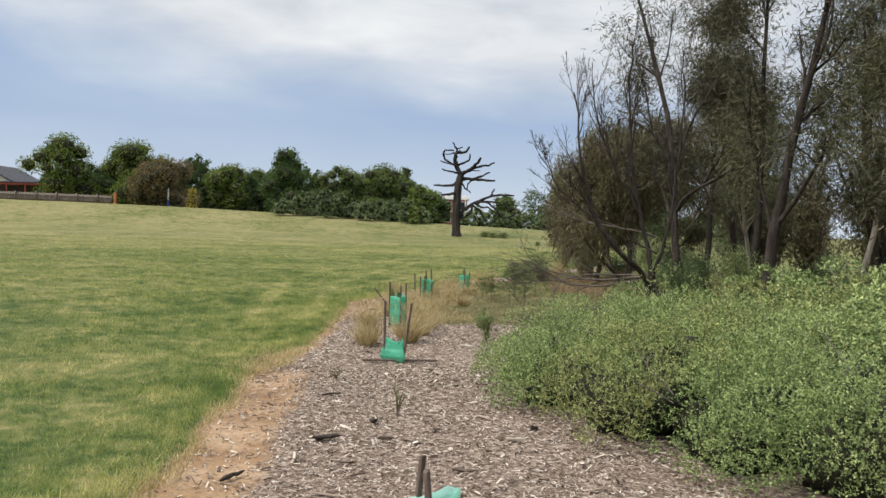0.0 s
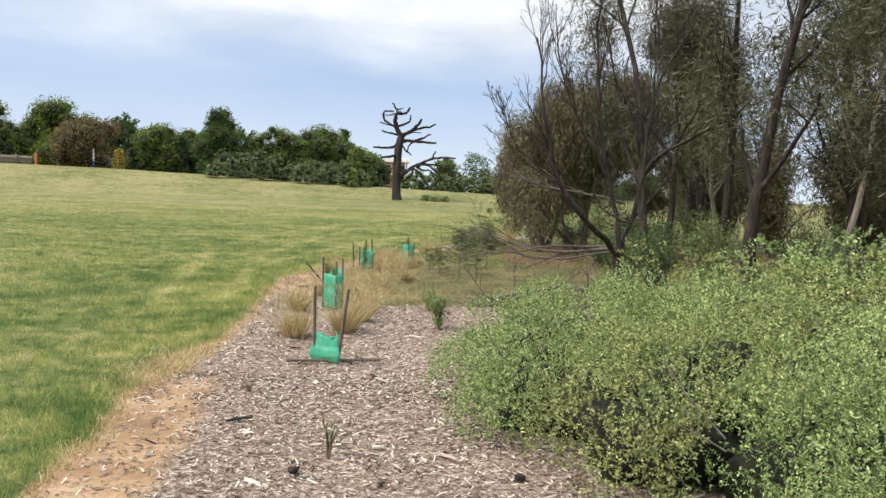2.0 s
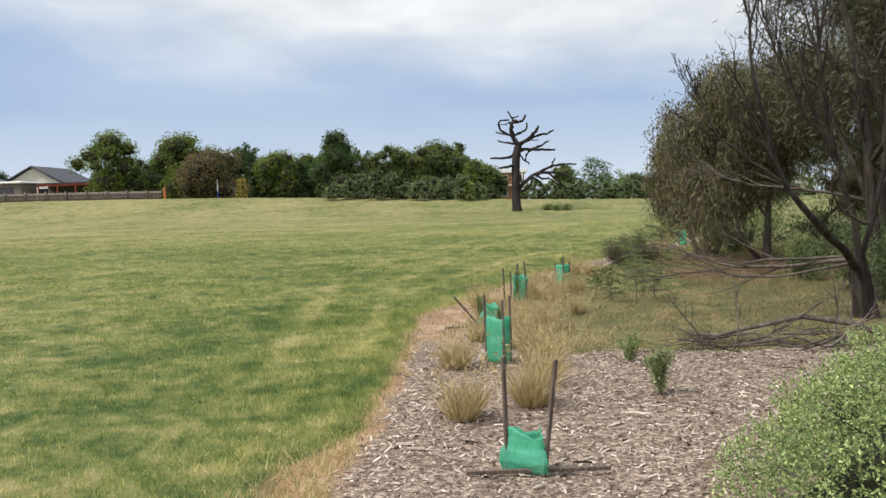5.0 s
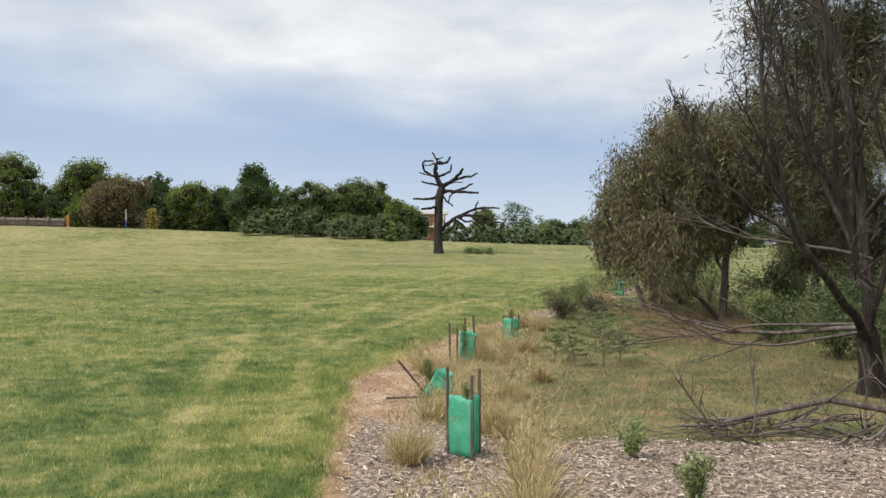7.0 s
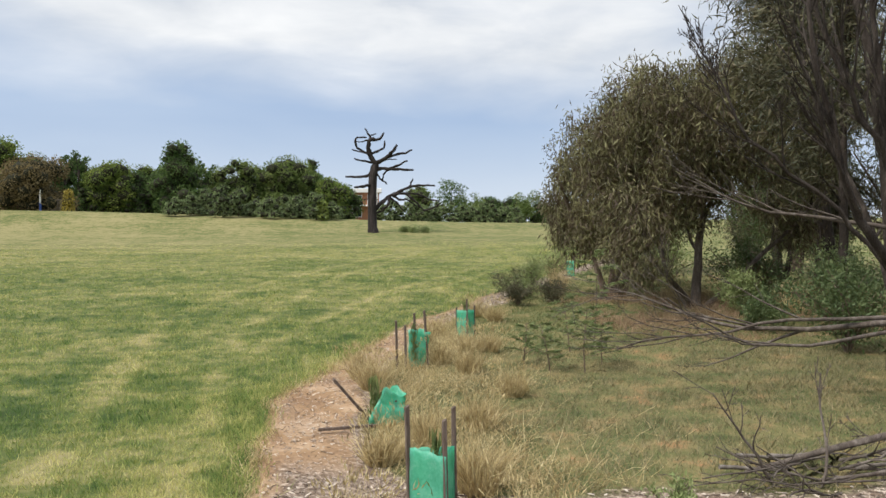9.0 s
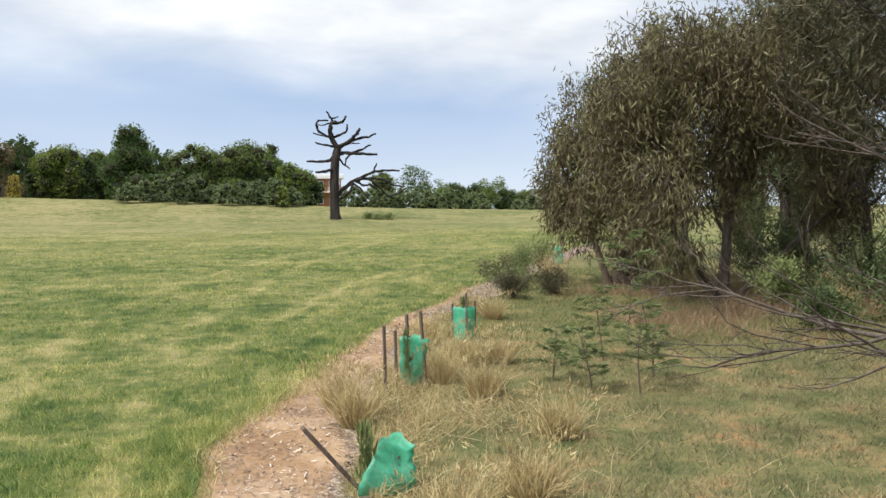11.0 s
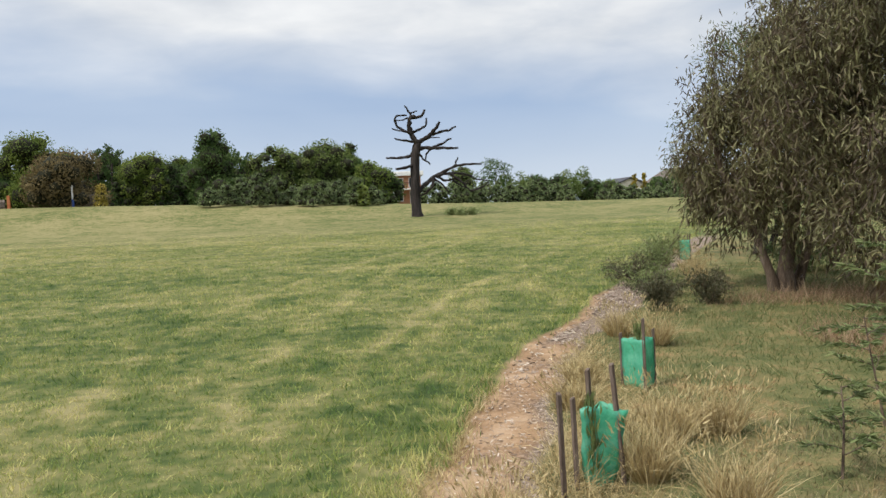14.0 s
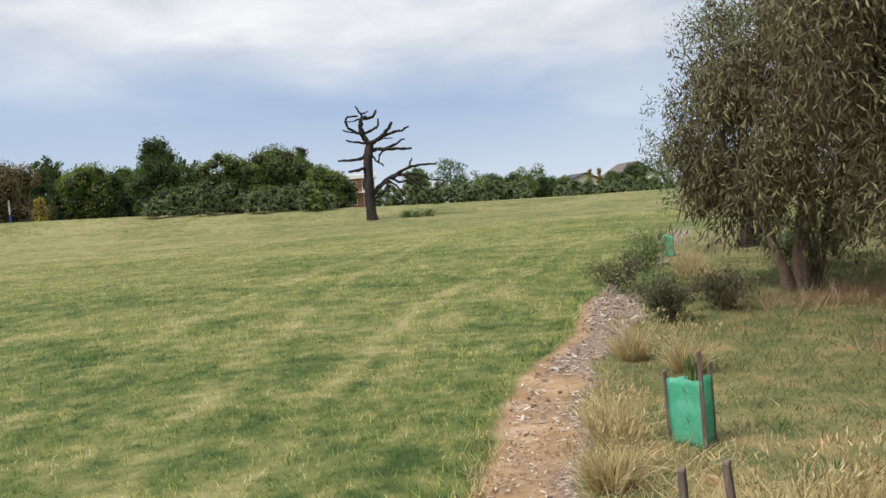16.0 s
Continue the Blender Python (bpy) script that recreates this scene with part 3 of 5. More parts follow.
def build_saltbush(x, y, r, h, others, seed):
    rng = np.random.default_rng(seed)
    tired = rng.random() < 0.3
    e = thing("saltbush_shrub", x, y, "dense grey-green saltbush shrub at the edge of the mulch" if not tired else "dense olive saltbush shrub with browned patches", "shrub", "saltbush shrubs")
    gx, gy, gz = e.matrix_basis.translation
    ph = rng.random(6) * 6.28

    def lumps(d):
        return 1 + 0.20 * np.sin(d[:, 0] * 5 + ph[0] + 2 * np.sin(d[:, 2] * 4 + ph[1])) + 0.15 * np.sin(d[:, 1] * 7 + ph[2]) * np.sin(d[:, 2] * 6 + ph[3]) + 0.09 * np.sin(d[:, 0] * 13 + ph[4]) * np.sin(d[:, 1] * 12 + d[:, 2] * 7 + ph[5])

    def shape(d, k):
        """Points of the mound's skin: bulging low down, lumpy."""
        flat = np.sqrt(np.maximum(1 - d[:, 2] ** 2, 0))
        bulge = np.minimum(1.0, 0.78 + 0.9 * d[:, 2]) * (1 - 0.12 * d[:, 2])
        q = k * lumps(d)
        hx = np.divide(d[:, 0], np.maximum(flat, 1e-6)) * flat ** 0.75
        hy = np.divide(d[:, 1], np.maximum(flat, 1e-6)) * flat ** 0.75
        return np.stack([hx * r * q * bulge, hy * r * q * bulge, np.abs(d[:, 2]) ** 0.9 * h * q], 1)

    # solid core: its near-black colour stands in for the shade inside
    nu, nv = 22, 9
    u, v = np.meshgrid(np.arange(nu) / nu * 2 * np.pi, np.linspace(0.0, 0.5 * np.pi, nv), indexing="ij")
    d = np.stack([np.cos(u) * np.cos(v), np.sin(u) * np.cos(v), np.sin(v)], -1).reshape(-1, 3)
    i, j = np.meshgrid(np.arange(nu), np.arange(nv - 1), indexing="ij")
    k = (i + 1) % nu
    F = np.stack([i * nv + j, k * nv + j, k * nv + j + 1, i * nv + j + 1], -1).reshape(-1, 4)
    sub("shade_core", shape(d, 0.56), F, M_SHADE_CORE, e, "near-black core that stands in for the shade inside the shrub")
    # leafy shoots, gathered in billows with shaded hollows between
    near = 1.0 if x < 2.3 or (y < 5.6 and x < 3.0) else (0.5 if x < 3.5 else 0.2)
    size = r * r + 1.5 * r * h
    nb = int(27 * size)
    db = unit(rng.normal(size=(nb, 3)))
    db[:, 2] = np.abs(db[:, 2]) * np.where(rng.random(nb) < 0.35, 0.22, 1.0)
    db = unit(db)
    cb, rb = shape(db, rng.uniform(0.64, 0.94, nb)), rng.uniform(0.12, 0.28, nb)
    cb[:, 2] = np.maximum(cb[:, 2], rb * 0.55)
    n = int(2500 * near * size)
    pick = rng.choice(nb, n, p=rb ** 2 / np.sum(rb ** 2))
    d = unit(rng.normal(size=(n, 3)) + db[pick] * 0.5 + np.array([0, 0, 0.30]))
    p = cb[pick] + d * (rb[pick] * rng.uniform(0.84, 1.04, n))[:, None]
    w = p + np.array([gx, gy, 0])
    ok = p[:, 2] > 0.02
    for ox, oy, orr, oh in others:
        q = ((w[:, 0] - ox) / orr) ** 2 + ((w[:, 1] - oy) / orr) ** 2 + (w[:, 2] / oh) ** 2
        ok &= (q > 0.60)
    d, p = d[ok], p[ok]
    n = len(p)
    out = unit(d + rng.normal(0, 0.32, (n, 3)) + np.array([0, 0, 0.45]))
    L = rng.uniform(0.04, 0.11, n)
    per = 10
    s = np.tile(np.linspace(0.1, 1, per), n)
    base = np.repeat(p, per, 0) + np.repeat(out, per, 0) * (s * np.repeat(L, per))[:, None]
    ld = np.repeat(out, per, 0) * 0.6 + rng.normal(0, 0.7, (n * per, 3))
    ll = rng.uniform(0.011, 0.026, n * per) * (1.0 if near == 1.0 else (1.35 if x < 3.5 else 2.2)) * np.repeat(rng.uniform(0.75, 1.15, n), per)
    V, Fl = leaves(base, ld, ll, ll * rng.uniform(0.40, 0.58, n * per), rng)
    sub("foliage", V, Fl, M_SALT2 if tired else M_SALT, e)
    # a few bare twigs stick out
    for _ in range(4):
        a = unit(rng.normal(size=(1, 3)) + np.array([[0, 0, 1.0]]))
        a[:, 2] = abs(a[:, 2])
        p0 = shape(a, 0.7)[0]
        q = p0 + (a[0] + rng.normal(0, 0.3, 3)) * rng.uniform(0.2, 0.42)
        q[2] = max(q[2], p0[2])
        V, F = tube([p0, (p0 + q) / 2 + rng.normal(0, 0.02, 3), q], [0.006, 0.004, 0.002], 4)
        sub("twig", V, F, M_GREYWOOD, e, "bare grey twig")


MOUNDS = [(1.08, 8.6, .76, .62), (1.08, 7.5, .76, .66), (1.42, 6.5, .82, .72), (1.98, 5.8, .85, .76), (2.65, 5.05, .9, .82), (3.4, 4.4, .95, .95),
          (1.5, 9.5, .72, .78), (1.9, 8.4, .9, .95), (2.1, 7.2, 1.0, .92), (2.9, 6.2, 1.0, .98), (3.8, 5.5, 1.0, 1.15), (2.85, 10.6, .62, 1.12),
          (2.9, 8.9, 1.0, .82), (3.1, 7.6, 1.0, .92), (4.0, 6.8, 1.1, 1.22), (3.7, 10.1, .95, .78), (4.0, 8.8, 1.1, 1.08), (4.9, 7.8, 1.2, 1.42),
          (4.9, 9.6, 1.2, 1.2), (4.9, 5.9, 1.2, 1.42), (5.3, 11.2, 1.1, 1.0), (4.3, 11.3, .9, .68)]
for i, m in enumerate(MOUNDS):
    build_saltbush(*m, [o for o in MOUNDS if o is not m and math.hypot(o[0] - m[0], o[1] - m[1]) < 2.6], 100 + i)

# ---- trees ----


def bend(p, d, length, steps, wander, lift, rng):
    """A limb's line: it starts at p along d, wanders, and lifts (or droops, lift < 0)."""
    pts, d = [np.array(p, float)], unit(np.array(d, float))
    for _ in range(steps):
        d = unit(d + rng.normal(0, wander, 3) + np.array([0, 0, lift]))
        pts.append(pts[-1] + d * length / steps)
    return np.array(pts)


def fork(line, r0, r1, level, spec, rng, out, tips, sides):
    """Grows side shoots on a line, level by level."""
    n = len(line)
    out.append(tube(line, np.linspace(r0, r1, n), sides, rng, 0.12 if level == 0 else 0.0))
    if level >= len(spec):
        tips.append((line[-1], unit(line[-1] - line[-2])))
        tips.append((line[n // 2], unit(line[n // 2] - line[n // 2 - 1])))
        return
    count, lo, frac, spread, wander, lift = spec[level]
    total = np.linalg.norm(line[-1] - line[0])
    for _ in range(count):
        t = rng.uniform(lo, 1.0)
        i = min(int(t * (n - 1)), n - 2)
        p = line[i] + (line[i + 1] - line[i]) * (t * (n - 1) - i)
        along = unit(line[i + 1] - line[i])
        d = unit(along + unit(rng.normal(size=3)) * spread)
        ln = total * frac * rng.uniform(0.6, 1.2) * (1.15 - 0.5 * t)
        r = max(r0 * (1 - t) + r1 * t, 0.004) * 0.6
        fork(bend(p, d, ln, 5 if level == 0 else 4, wander, lift, rng), r, max(r * 0.3, 0.003), level + 1, spec, rng, out, tips, max(3, sides - 2))


def tree(name, x, y, label, stems, spec, bark, leaf, seed, per_tip=40, cluster=0.35, leaf_len=0.12, leaf_wid=0.018, hang=-0.9, crown=None, limb_name="limb", west=-99.0):
    """stems: (dx, dy, lean x, lean y, height, radius, wander). crown: (dx, dy, z, rx, ry, rz, count) fills a crown with hanging leaves."""
    rng = np.random.default_rng(seed)
    e = thing(name, x, y, label, "tree")
    tips = []
    for si, (dx, dy, lx, ly, hgt, rad, wan) in enumerate(stems):
        line = bend((dx, dy, -0.05), (lx, ly, 1.0), hgt, 9, wan, 0.0, rng)
        radii = np.linspace(rad, rad * 0.28, 10)
        radii[0] *= 1.35
        V, F = tube(line, radii, 10, rng, 0.16)
        trunk = sub("trunk", V, F, bark, e, shade=True)
        count, lo, frac, spread, wander, lift = spec[0]
        for b in range(count):
            t = rng.uniform(lo, 1.0)
            i = min(int(t * 9), 8)
            p = line[i] + (line[i + 1] - line[i]) * (t * 9 - i)
            d = unit(unit(line[i + 1] - line[i]) + unit(rng.normal(size=3)) * spread)
            ln = hgt * frac * rng.uniform(0.6, 1.2) * (1.2 - 0.5 * t)
            r = rad * (1 - 0.72 * t) * 0.55
            out = []
            fork(bend(p, d, ln, 6, wander, lift, rng), r, r * 0.3, 1, spec, rng, out, tips, 6)
            V, F = join(out)
            sub(limb_name, V, F, bark, e, shade=True)
    P, D = [], []
    if per_tip and tips:
        for p, d in tips:
            m = max(1, int(per_tip * rng.uniform(0.4, 1.3)))
            P.append(p + rng.normal(0, cluster, (m, 3)) * np.array([1, 1, 0.8]))
            D.append(np.tile(d * 0.4 + np.array([0, 0, hang]), (m, 1)) + rng.normal(0, 0.42, (m, 3)))
    if crown:
        for dx, dy, z, rx, ry, rz, count in crown:
            # bunches on the skin of each lobe, hanging
            nb = max(4, count // 60)
            c = unit(rng.normal(size=(nb, 3)))
            c *= rng.uniform(0.55, 1.02, (nb, 1))
            c = c * np.array([rx, ry, rz]) + np.array([dx, dy, z])
            c = c[c[:, 2] > 0.45]
            q = np.repeat(c, 60, 0)
            P.append(q + rng.normal(0, 1, q.shape) * np.array([0.10, 0.10, 0.19]))
            D.append(np.array([0, 0, hang]) + rng.normal(0, 0.62, q.shape))
    if P:
        P, D = np.concatenate(P), np.concatenate(D)
        ok = (P[:, 2] > 0.1) & (P[:, 0] > west + rng.normal(0, 0.12, len(P)))
        P, D = P[ok], D[ok]
        ll = leaf_len * rng.uniform(0.6, 1.3, len(P))
        V, F = leaves(P, D, ll, leaf_wid * rng.uniform(0.7, 1.3, len(P)), rng)
        sub("crown", V, F, leaf, e)
    return e


# a leaning, mostly bare tree over the branch pile: a short trunk, one great limb bent out over the grass, upright bare tops


def leaning_tree(x, y):
    rng = np.random.default_rng(11)
    e = thing("leaning_bare_tree", x, y, "leaning multi-stemmed dark brown tree, mostly bare, full of twigs", "tree")
    V, F = tube([(0.02, 0.0, -0.05), (0.0, 0.0, 0.25), (-0.06, -0.05, 0.55), (-0.10, -0.08, 0.75)], [0.17, 0.125, 0.115, 0.10], 11, rng, 0.25)
    sub("trunk", V, F, M_BARK, e, shade=True)
    shoots = [(0,) * 6, (11, 0.30, 0.30, 0.50, 0.13, 0.15), (6, 0.2, 0.50, 0.50, 0.14, 0.10), (3, 0.25, 0.50, 0.55, 0.15, 0.05)]
    for line, r0, r1 in ((((-0.08, -0.06, 0.62), (-0.45, -0.42, 0.92), (-1.05, -0.95, 1.30), (-1.45, -1.0, 2.05), (-1.62, -0.95, 3.0), (-1.75, -0.9, 4.0)), 0.055, 0.011),
                         (((-0.08, -0.06, 0.66), (-0.16, -0.05, 1.3), (-0.40, -0.12, 2.1), (-0.48, -0.1, 3.1), (-0.60, 0.0, 4.2), (-0.55, 0.0, 5.1)), 0.048, 0.010),
                         (((-0.36, -0.12, 1.95), (-0.85, -0.2, 2.7), (-1.2, -0.1, 3.6), (-1.25, 0.0, 4.7)), 0.028, 0.007),
                         (((-0.06, -0.04, 0.70), (0.22, 0.1, 1.5), (0.40, 0.2, 2.7), (0.52, 0.2, 4.1), (0.50, 0.3, 5.0)), 0.038, 0.008),
                         (((-0.75, -0.7, 1.12), (-1.2, -0.6, 1.75), (-1.9, -0.5, 2.3), (-2.2, -0.4, 3.0)), 0.025, 0.006)):
        line = np.array(line)
        t, k = np.linspace(0, 1, 13), np.linspace(0, 1, len(line))
        fine = np.stack([np.interp(t, k, line[:, i]) for i in range(3)], 1)
        fine[1:-1] = (fine[:-2] + 2 * fine[1:-1] + fine[2:]) / 4
        fine[1:] += rng.normal(0, 0.022, (12, 3))
        out = []
        fork(fine, r0, r1, 1, shoots, rng, out, [], 8)
        V, F = join(out)
        sub("limb", V, F, M_BARK, e, shade=True)
    return e


LEANING = leaning_tree(3.88, 15.45)


def drooping_limb(e):
    """The low limbs of the leaning tree: they sag over the grass, then lift into fans of long bare twigs."""
    rng = np.random.default_rng(12)
    for p, d, ln, lift, r in (((-0.12, 0, 0.75), (-1.0, 0.35, -0.26), 2.8, 0.060, 0.034), ((-0.1, 0.05, 0.78), (-1.0, 0.60, -0.20), 2.6, 0.055, 0.024), ((-0.1, -0.05, 0.72), (-1.0, 0.10, -0.26), 2.4, 0.065, 0.022), ((0.0, -0.1, 1.2), (-0.7, -0.6, 0.15), 1.9, 0.03, 0.022), ((0.0, 0.0, 1.5), (-0.9, 0.1, 0.25), 2.2, 0.03, 0.026)):
        out = []
        fork(bend(p, d, ln, 10, 0.12, lift, rng), r, 0.006, 1, [(0,) * 6, (7, 0.25, 0.42, 0.45, 0.15, 0.05), (5, 0.25, 0.45, 0.55, 0.16, 0.04)], rng, out, [], 6)
        V, F = join(out)
        V[:, 2] = np.maximum(V[:, 2], 0.05)
        sub("limb", V, F, M_GREYBROWN, e, "bare drooping grey-brown limb", shade=True)


drooping_limb(LEANING)

# two gums at the bend of the path, their crowns run into one another
tree("round_gum_tree", 4.6, 26.2, "round gum tree with drooping olive leaves down to the grass",
     [(0, 0, 0.05, 0.0, 3.4, 0.13, 0.08), (0.2, 0.1, 0.45, 0.1, 3.2, 0.08, 0.08), (-0.15, 0, -0.35, -0.2, 3.0, 0.075, 0.08)],
     [(5, 0.3, 0.38, 0.6, 0.14, 0.03), (4, 0.3, 0.45, 0.8, 0.15, 0.0), (3, 0.3, 0.45, 0.8, 0.15, -0.03)], M_BARKB, M_GUM, 21, per_tip=26, cluster=0.16, leaf_len=0.14, leaf_wid=0.021,
     crown=[(0.35, 0, 2.9, 1.75, 1.8, 1.45, 9000), (-0.35, 0.7, 2.2, 1.05, 1.3, 1.2, 6500), (1.6, -0.2, 3.4, 1.6, 1.6, 1.6, 8000), (-0.1, -0.9, 1.55, 1.15, 0.9, 0.85, 4500), (0.5, -0.2, 3.9, 1.0, 1.2, 0.9, 4500), (2.6, 0.2, 4.2, 1.5, 1.4, 1.3, 5500)], west=-1.35)
tree("spreading_gum_tree", 5.15, 23.15, "spreading gum with pale inner limbs and drooping olive-brown leaves",
     [(0, 0, -0.10, -0.05, 2.6, 0.10, 0.09), (0.05, 0.02, -0.75, -0.35, 2.9, 0.055, 0.12), (0.1, 0.0, 0.55, -0.2, 2.9, 0.06, 0.11), (-0.05, -0.05, -0.45, 0.25, 3.0, 0.045, 0.12)],
     [(5, 0.25, 0.38, 0.7, 0.15, 0.04), (4, 0.3, 0.45, 0.8, 0.16, 0.0), (3, 0.3, 0.45, 0.8, 0.15, -0.03)], M_GREYBROWN, M_GUM, 24, per_tip=24, cluster=0.15, leaf_len=0.14, leaf_wid=0.020,
     crown=[(-0.6, 0.0, 2.95, 1.3, 1.2, 0.95, 5200), (-1.55, 0.4, 2.75, 0.75, 0.9, 0.85, 3400), (0.5, -0.3, 3.2, 1.35, 1.2, 1.0, 5200), (-0.5, -0.1, 3.75, 1.2, 1.1, 0.6, 4200), (1.7, -0.5, 3.1, 1.1, 1.0, 1.0, 3600), (-1.2, -0.3, 1.75, 0.7, 0.7, 0.55, 1500), (1.0, 0.2, 4.1, 1.3, 1.1, 0.7, 3600)], west=-2.5)
SHE = [(9, 0.22, 0.27, 0.70, 0.13, 0.10), (4, 0.2, 0.5, 0.7, 0.14, 0.04), (3, 0.3, 0.5, 0.7, 0.15, -0.02)]
for x, y, h, r, seed, lean, thick in ((4.75, 17.0, 7.4, 0.085, 31, 0.02, 15), (5.75, 14.9, 7.0, 0.115, 32, 0.0, 20), (7.4, 13.4, 6.6, 0.10, 33, -0.03, 44), (6.9, 18.6, 7.4, 0.10, 34, 0.03, 42), (9.0, 17.2, 7.2, 0.11, 35, 0.0, 42), (8.7, 24.4, 7.8, 0.10, 36, -0.04, 65), (10.2, 13.6, 7.0, 0.12, 37, -0.02, 50), (6.6, 21.0, 6.4, 0.09, 38, -0.02, 60), (9.6, 26.4, 7.6, 0.12, 39, -0.02, 50)):
    tree("she_oak_tree", x, y, "tall dark she-oak with fissured trunk and fine drooping needles", [(0, 0, lean, 0.02, h, r, 0.055)] + ([(0.10, 0.1, lean + 0.12, 0.1, h * 0.8, r * 0.5, 0.07)] if seed % 2 else []), SHE, M_BARK, M_NEEDLE, seed,
         per_tip=int(thick * 1.25), cluster=0.25, leaf_len=0.16, leaf_wid=0.0044, hang=-0.45)
for x, y, h, lx, seed in ((7.55, 20.1, 4.2, -0.14, 41), (7.9, 16.0, 5.0, 0.05, 42), (9.2, 14.6, 6.5, 0.0, 43)):
    tree("pale_gum_tree", x, y, "slender gum with pale peeling trunk and light drooping leaves", [(0, 0, lx, 0.0, h, 0.065, 0.06)], [(7, 0.35, 0.32, 0.7, 0.13, 0.05), (4, 0.3, 0.5, 0.7, 0.14, 0.0)], M_PALE, M_PALEGUM, seed,
         per_tip=55, cluster=0.24, leaf_len=0.13, leaf_wid=0.018, crown=[(0, 0, h * 0.85, 1.2, 1.2, 1.3, 3500)])
# ferny wattles behind the round gum
for x, y, h, seed in ((7.7, 33.6, 5.0, 51), (10.5, 30.0, 5.8, 52)):
    tree("wattle_tree", x, y, "dark green wattle with fine ferny foliage", [(0, 0, 0.05, 0, h, 0.14, 0.06), (0.2, 0, 0.4, 0.1, h * 0.7, 0.09, 0.06)], [(8, 0.2, 0.38, 0.8, 0.12, 0.05), (5, 0.3, 0.5, 0.8, 0.12, 0.02), (3, 0.3, 0.5, 0.8, 0.12, 0)], M_BARK, M_FERNY, seed,
         per_tip=24, cluster=0.24, leaf_len=0.11, leaf_wid=0.022, hang=0.1, crown=[(0, 0, h * 0.5, 2.2, 2.2, h * 0.46, 9000)])


def wild_shrub(x, y, r, h, seed, mat, label, leaf=0.05, wid=0.014, hang=0.5, count=2200, name="wild_shrub", group="", stems=9):
    """A loose shrub: stems from the base, leaves along them."""
    rng = np.random.default_rng(seed)
    e = thing(name, x, y, label, "shrub", group)
    P, D = [], []
    for _ in range(stems):
        a, lean = rng.random() * 6.28, rng.uniform(0.1, 1.0)
        end = np.array([math.cos(a) * r * lean, math.sin(a) * r * lean, h * rng.uniform(0.65, 1.05) * (1.1 - 0.45 * lean)])
        mid = end * np.array([0.35, 0.35, 0.6]) + rng.normal(0, 0.05 * r, 3)
        line = np.array([(0, 0, -0.02), mid * 0.5, mid, (mid + end) / 2 + rng.normal(0, 0.03 * r, 3), end])
        V, F = tube(line, np.linspace(0.012, 0.003, 5) * (0.5 + h), 5)
        sub("stem", V, F, M_BARKB, e)
        m = count // stems
        t = rng.uniform(0.03 if h < 0.5 else 0.15, 1.0, m) ** 0.8
        q = np.stack([np.interp(t * 4, np.arange(5), line[:, k]) for k in range(3)], 1)
        P.append(q + rng.normal(0, 0.13, (m, 3)) * r)
        D.append(rng.normal(0, 0.7, (m, 3)) + np.array([0, 0, hang]))
    P, D = np.concatenate(P), np.concatenate(D)
    P[:, 2] = np.maximum(P[:, 2], 0.02)
    ll = leaf * rng.uniform(0.6, 1.3, len(P))
    V, F = leaves(P, D, ll, wid * rng.uniform(0.7, 1.3, len(P)), rng)
    sub("foliage", V, F, mat, e)
    return e


# low growth under and beside the trees
for x, y, r, h, seed in ((2.2, 24.75, 0.42, 0.50, 1), (2.62, 26.2, 0.6, 0.48, 2), (2.75, 27.6, 0.6, 0.55, 3), (3.4, 28.6, 0.6, 0.7, 4), (3.0, 25.1, 0.5, 0.45, 5), (4.6, 31.5, 0.7, 0.8, 6)):
    wild_shrub(x, y, r, h, 200 + seed, M_NEEDLE if seed % 2 else M_SAGE, "low dark shrub beside the wood-chip path", 0.07, 0.012, 0.6, 2000, stems=16)
for x, y, r, h, seed in ((4.6, 16.2, 0.8, 1.0, 1), (5.0, 18.3, 0.9, 1.1, 2), (6.0, 16.8, 1.0, 1.2, 3), (6.2, 20.5, 1.0, 1.1, 4), (6.6, 23.6, 1.0, 1.2, 5), (5.6, 22.2, 0.7, 0.8, 6), (7.4, 26.0, 1.1, 1.3, 7), (4.9, 20.4, 0.6, 0.55, 8), (8.6, 24.5, 1.2, 1.5, 9), (7.0, 15.6, 1.0, 1.2, 10), (6.4, 12.8, 1.0, 1.3, 11), (7.2, 29.5, 1.1, 1.4, 12), (6.0, 28.6, 0.8, 0.8, 13)):
    wild_shrub(x, y, r, h, 220 + seed, M_SAGE if seed % 3 == 0 else M_FERNY, "leafy green understorey shrub under the trees", 0.07, 0.022, 0.3, 3200, "understorey_shrub", "understorey", 12)

# the thicket's far side: a belt of dim scrub that closes the view between the trunks
for i in range(17):
    rng_ = np.random.default_rng(300 + i)
    yy = 9.0 + i * 1.75
    wild_shrub(11.2 + rng_.uniform(-1.2, 1.2) + 0.05 * i, yy, 1.5, rng_.uniform(3.0, 5.2), 300 + i, M_NEEDLE if i % 3 else M_GUM, "tall tangled brown-green scrub behind the she-oaks", 0.21, 0.0115, -0.5, 5000, "tall_scrub", "tall scrub", 14)

# small planted saplings: a thin stem with spreading ferny sprays


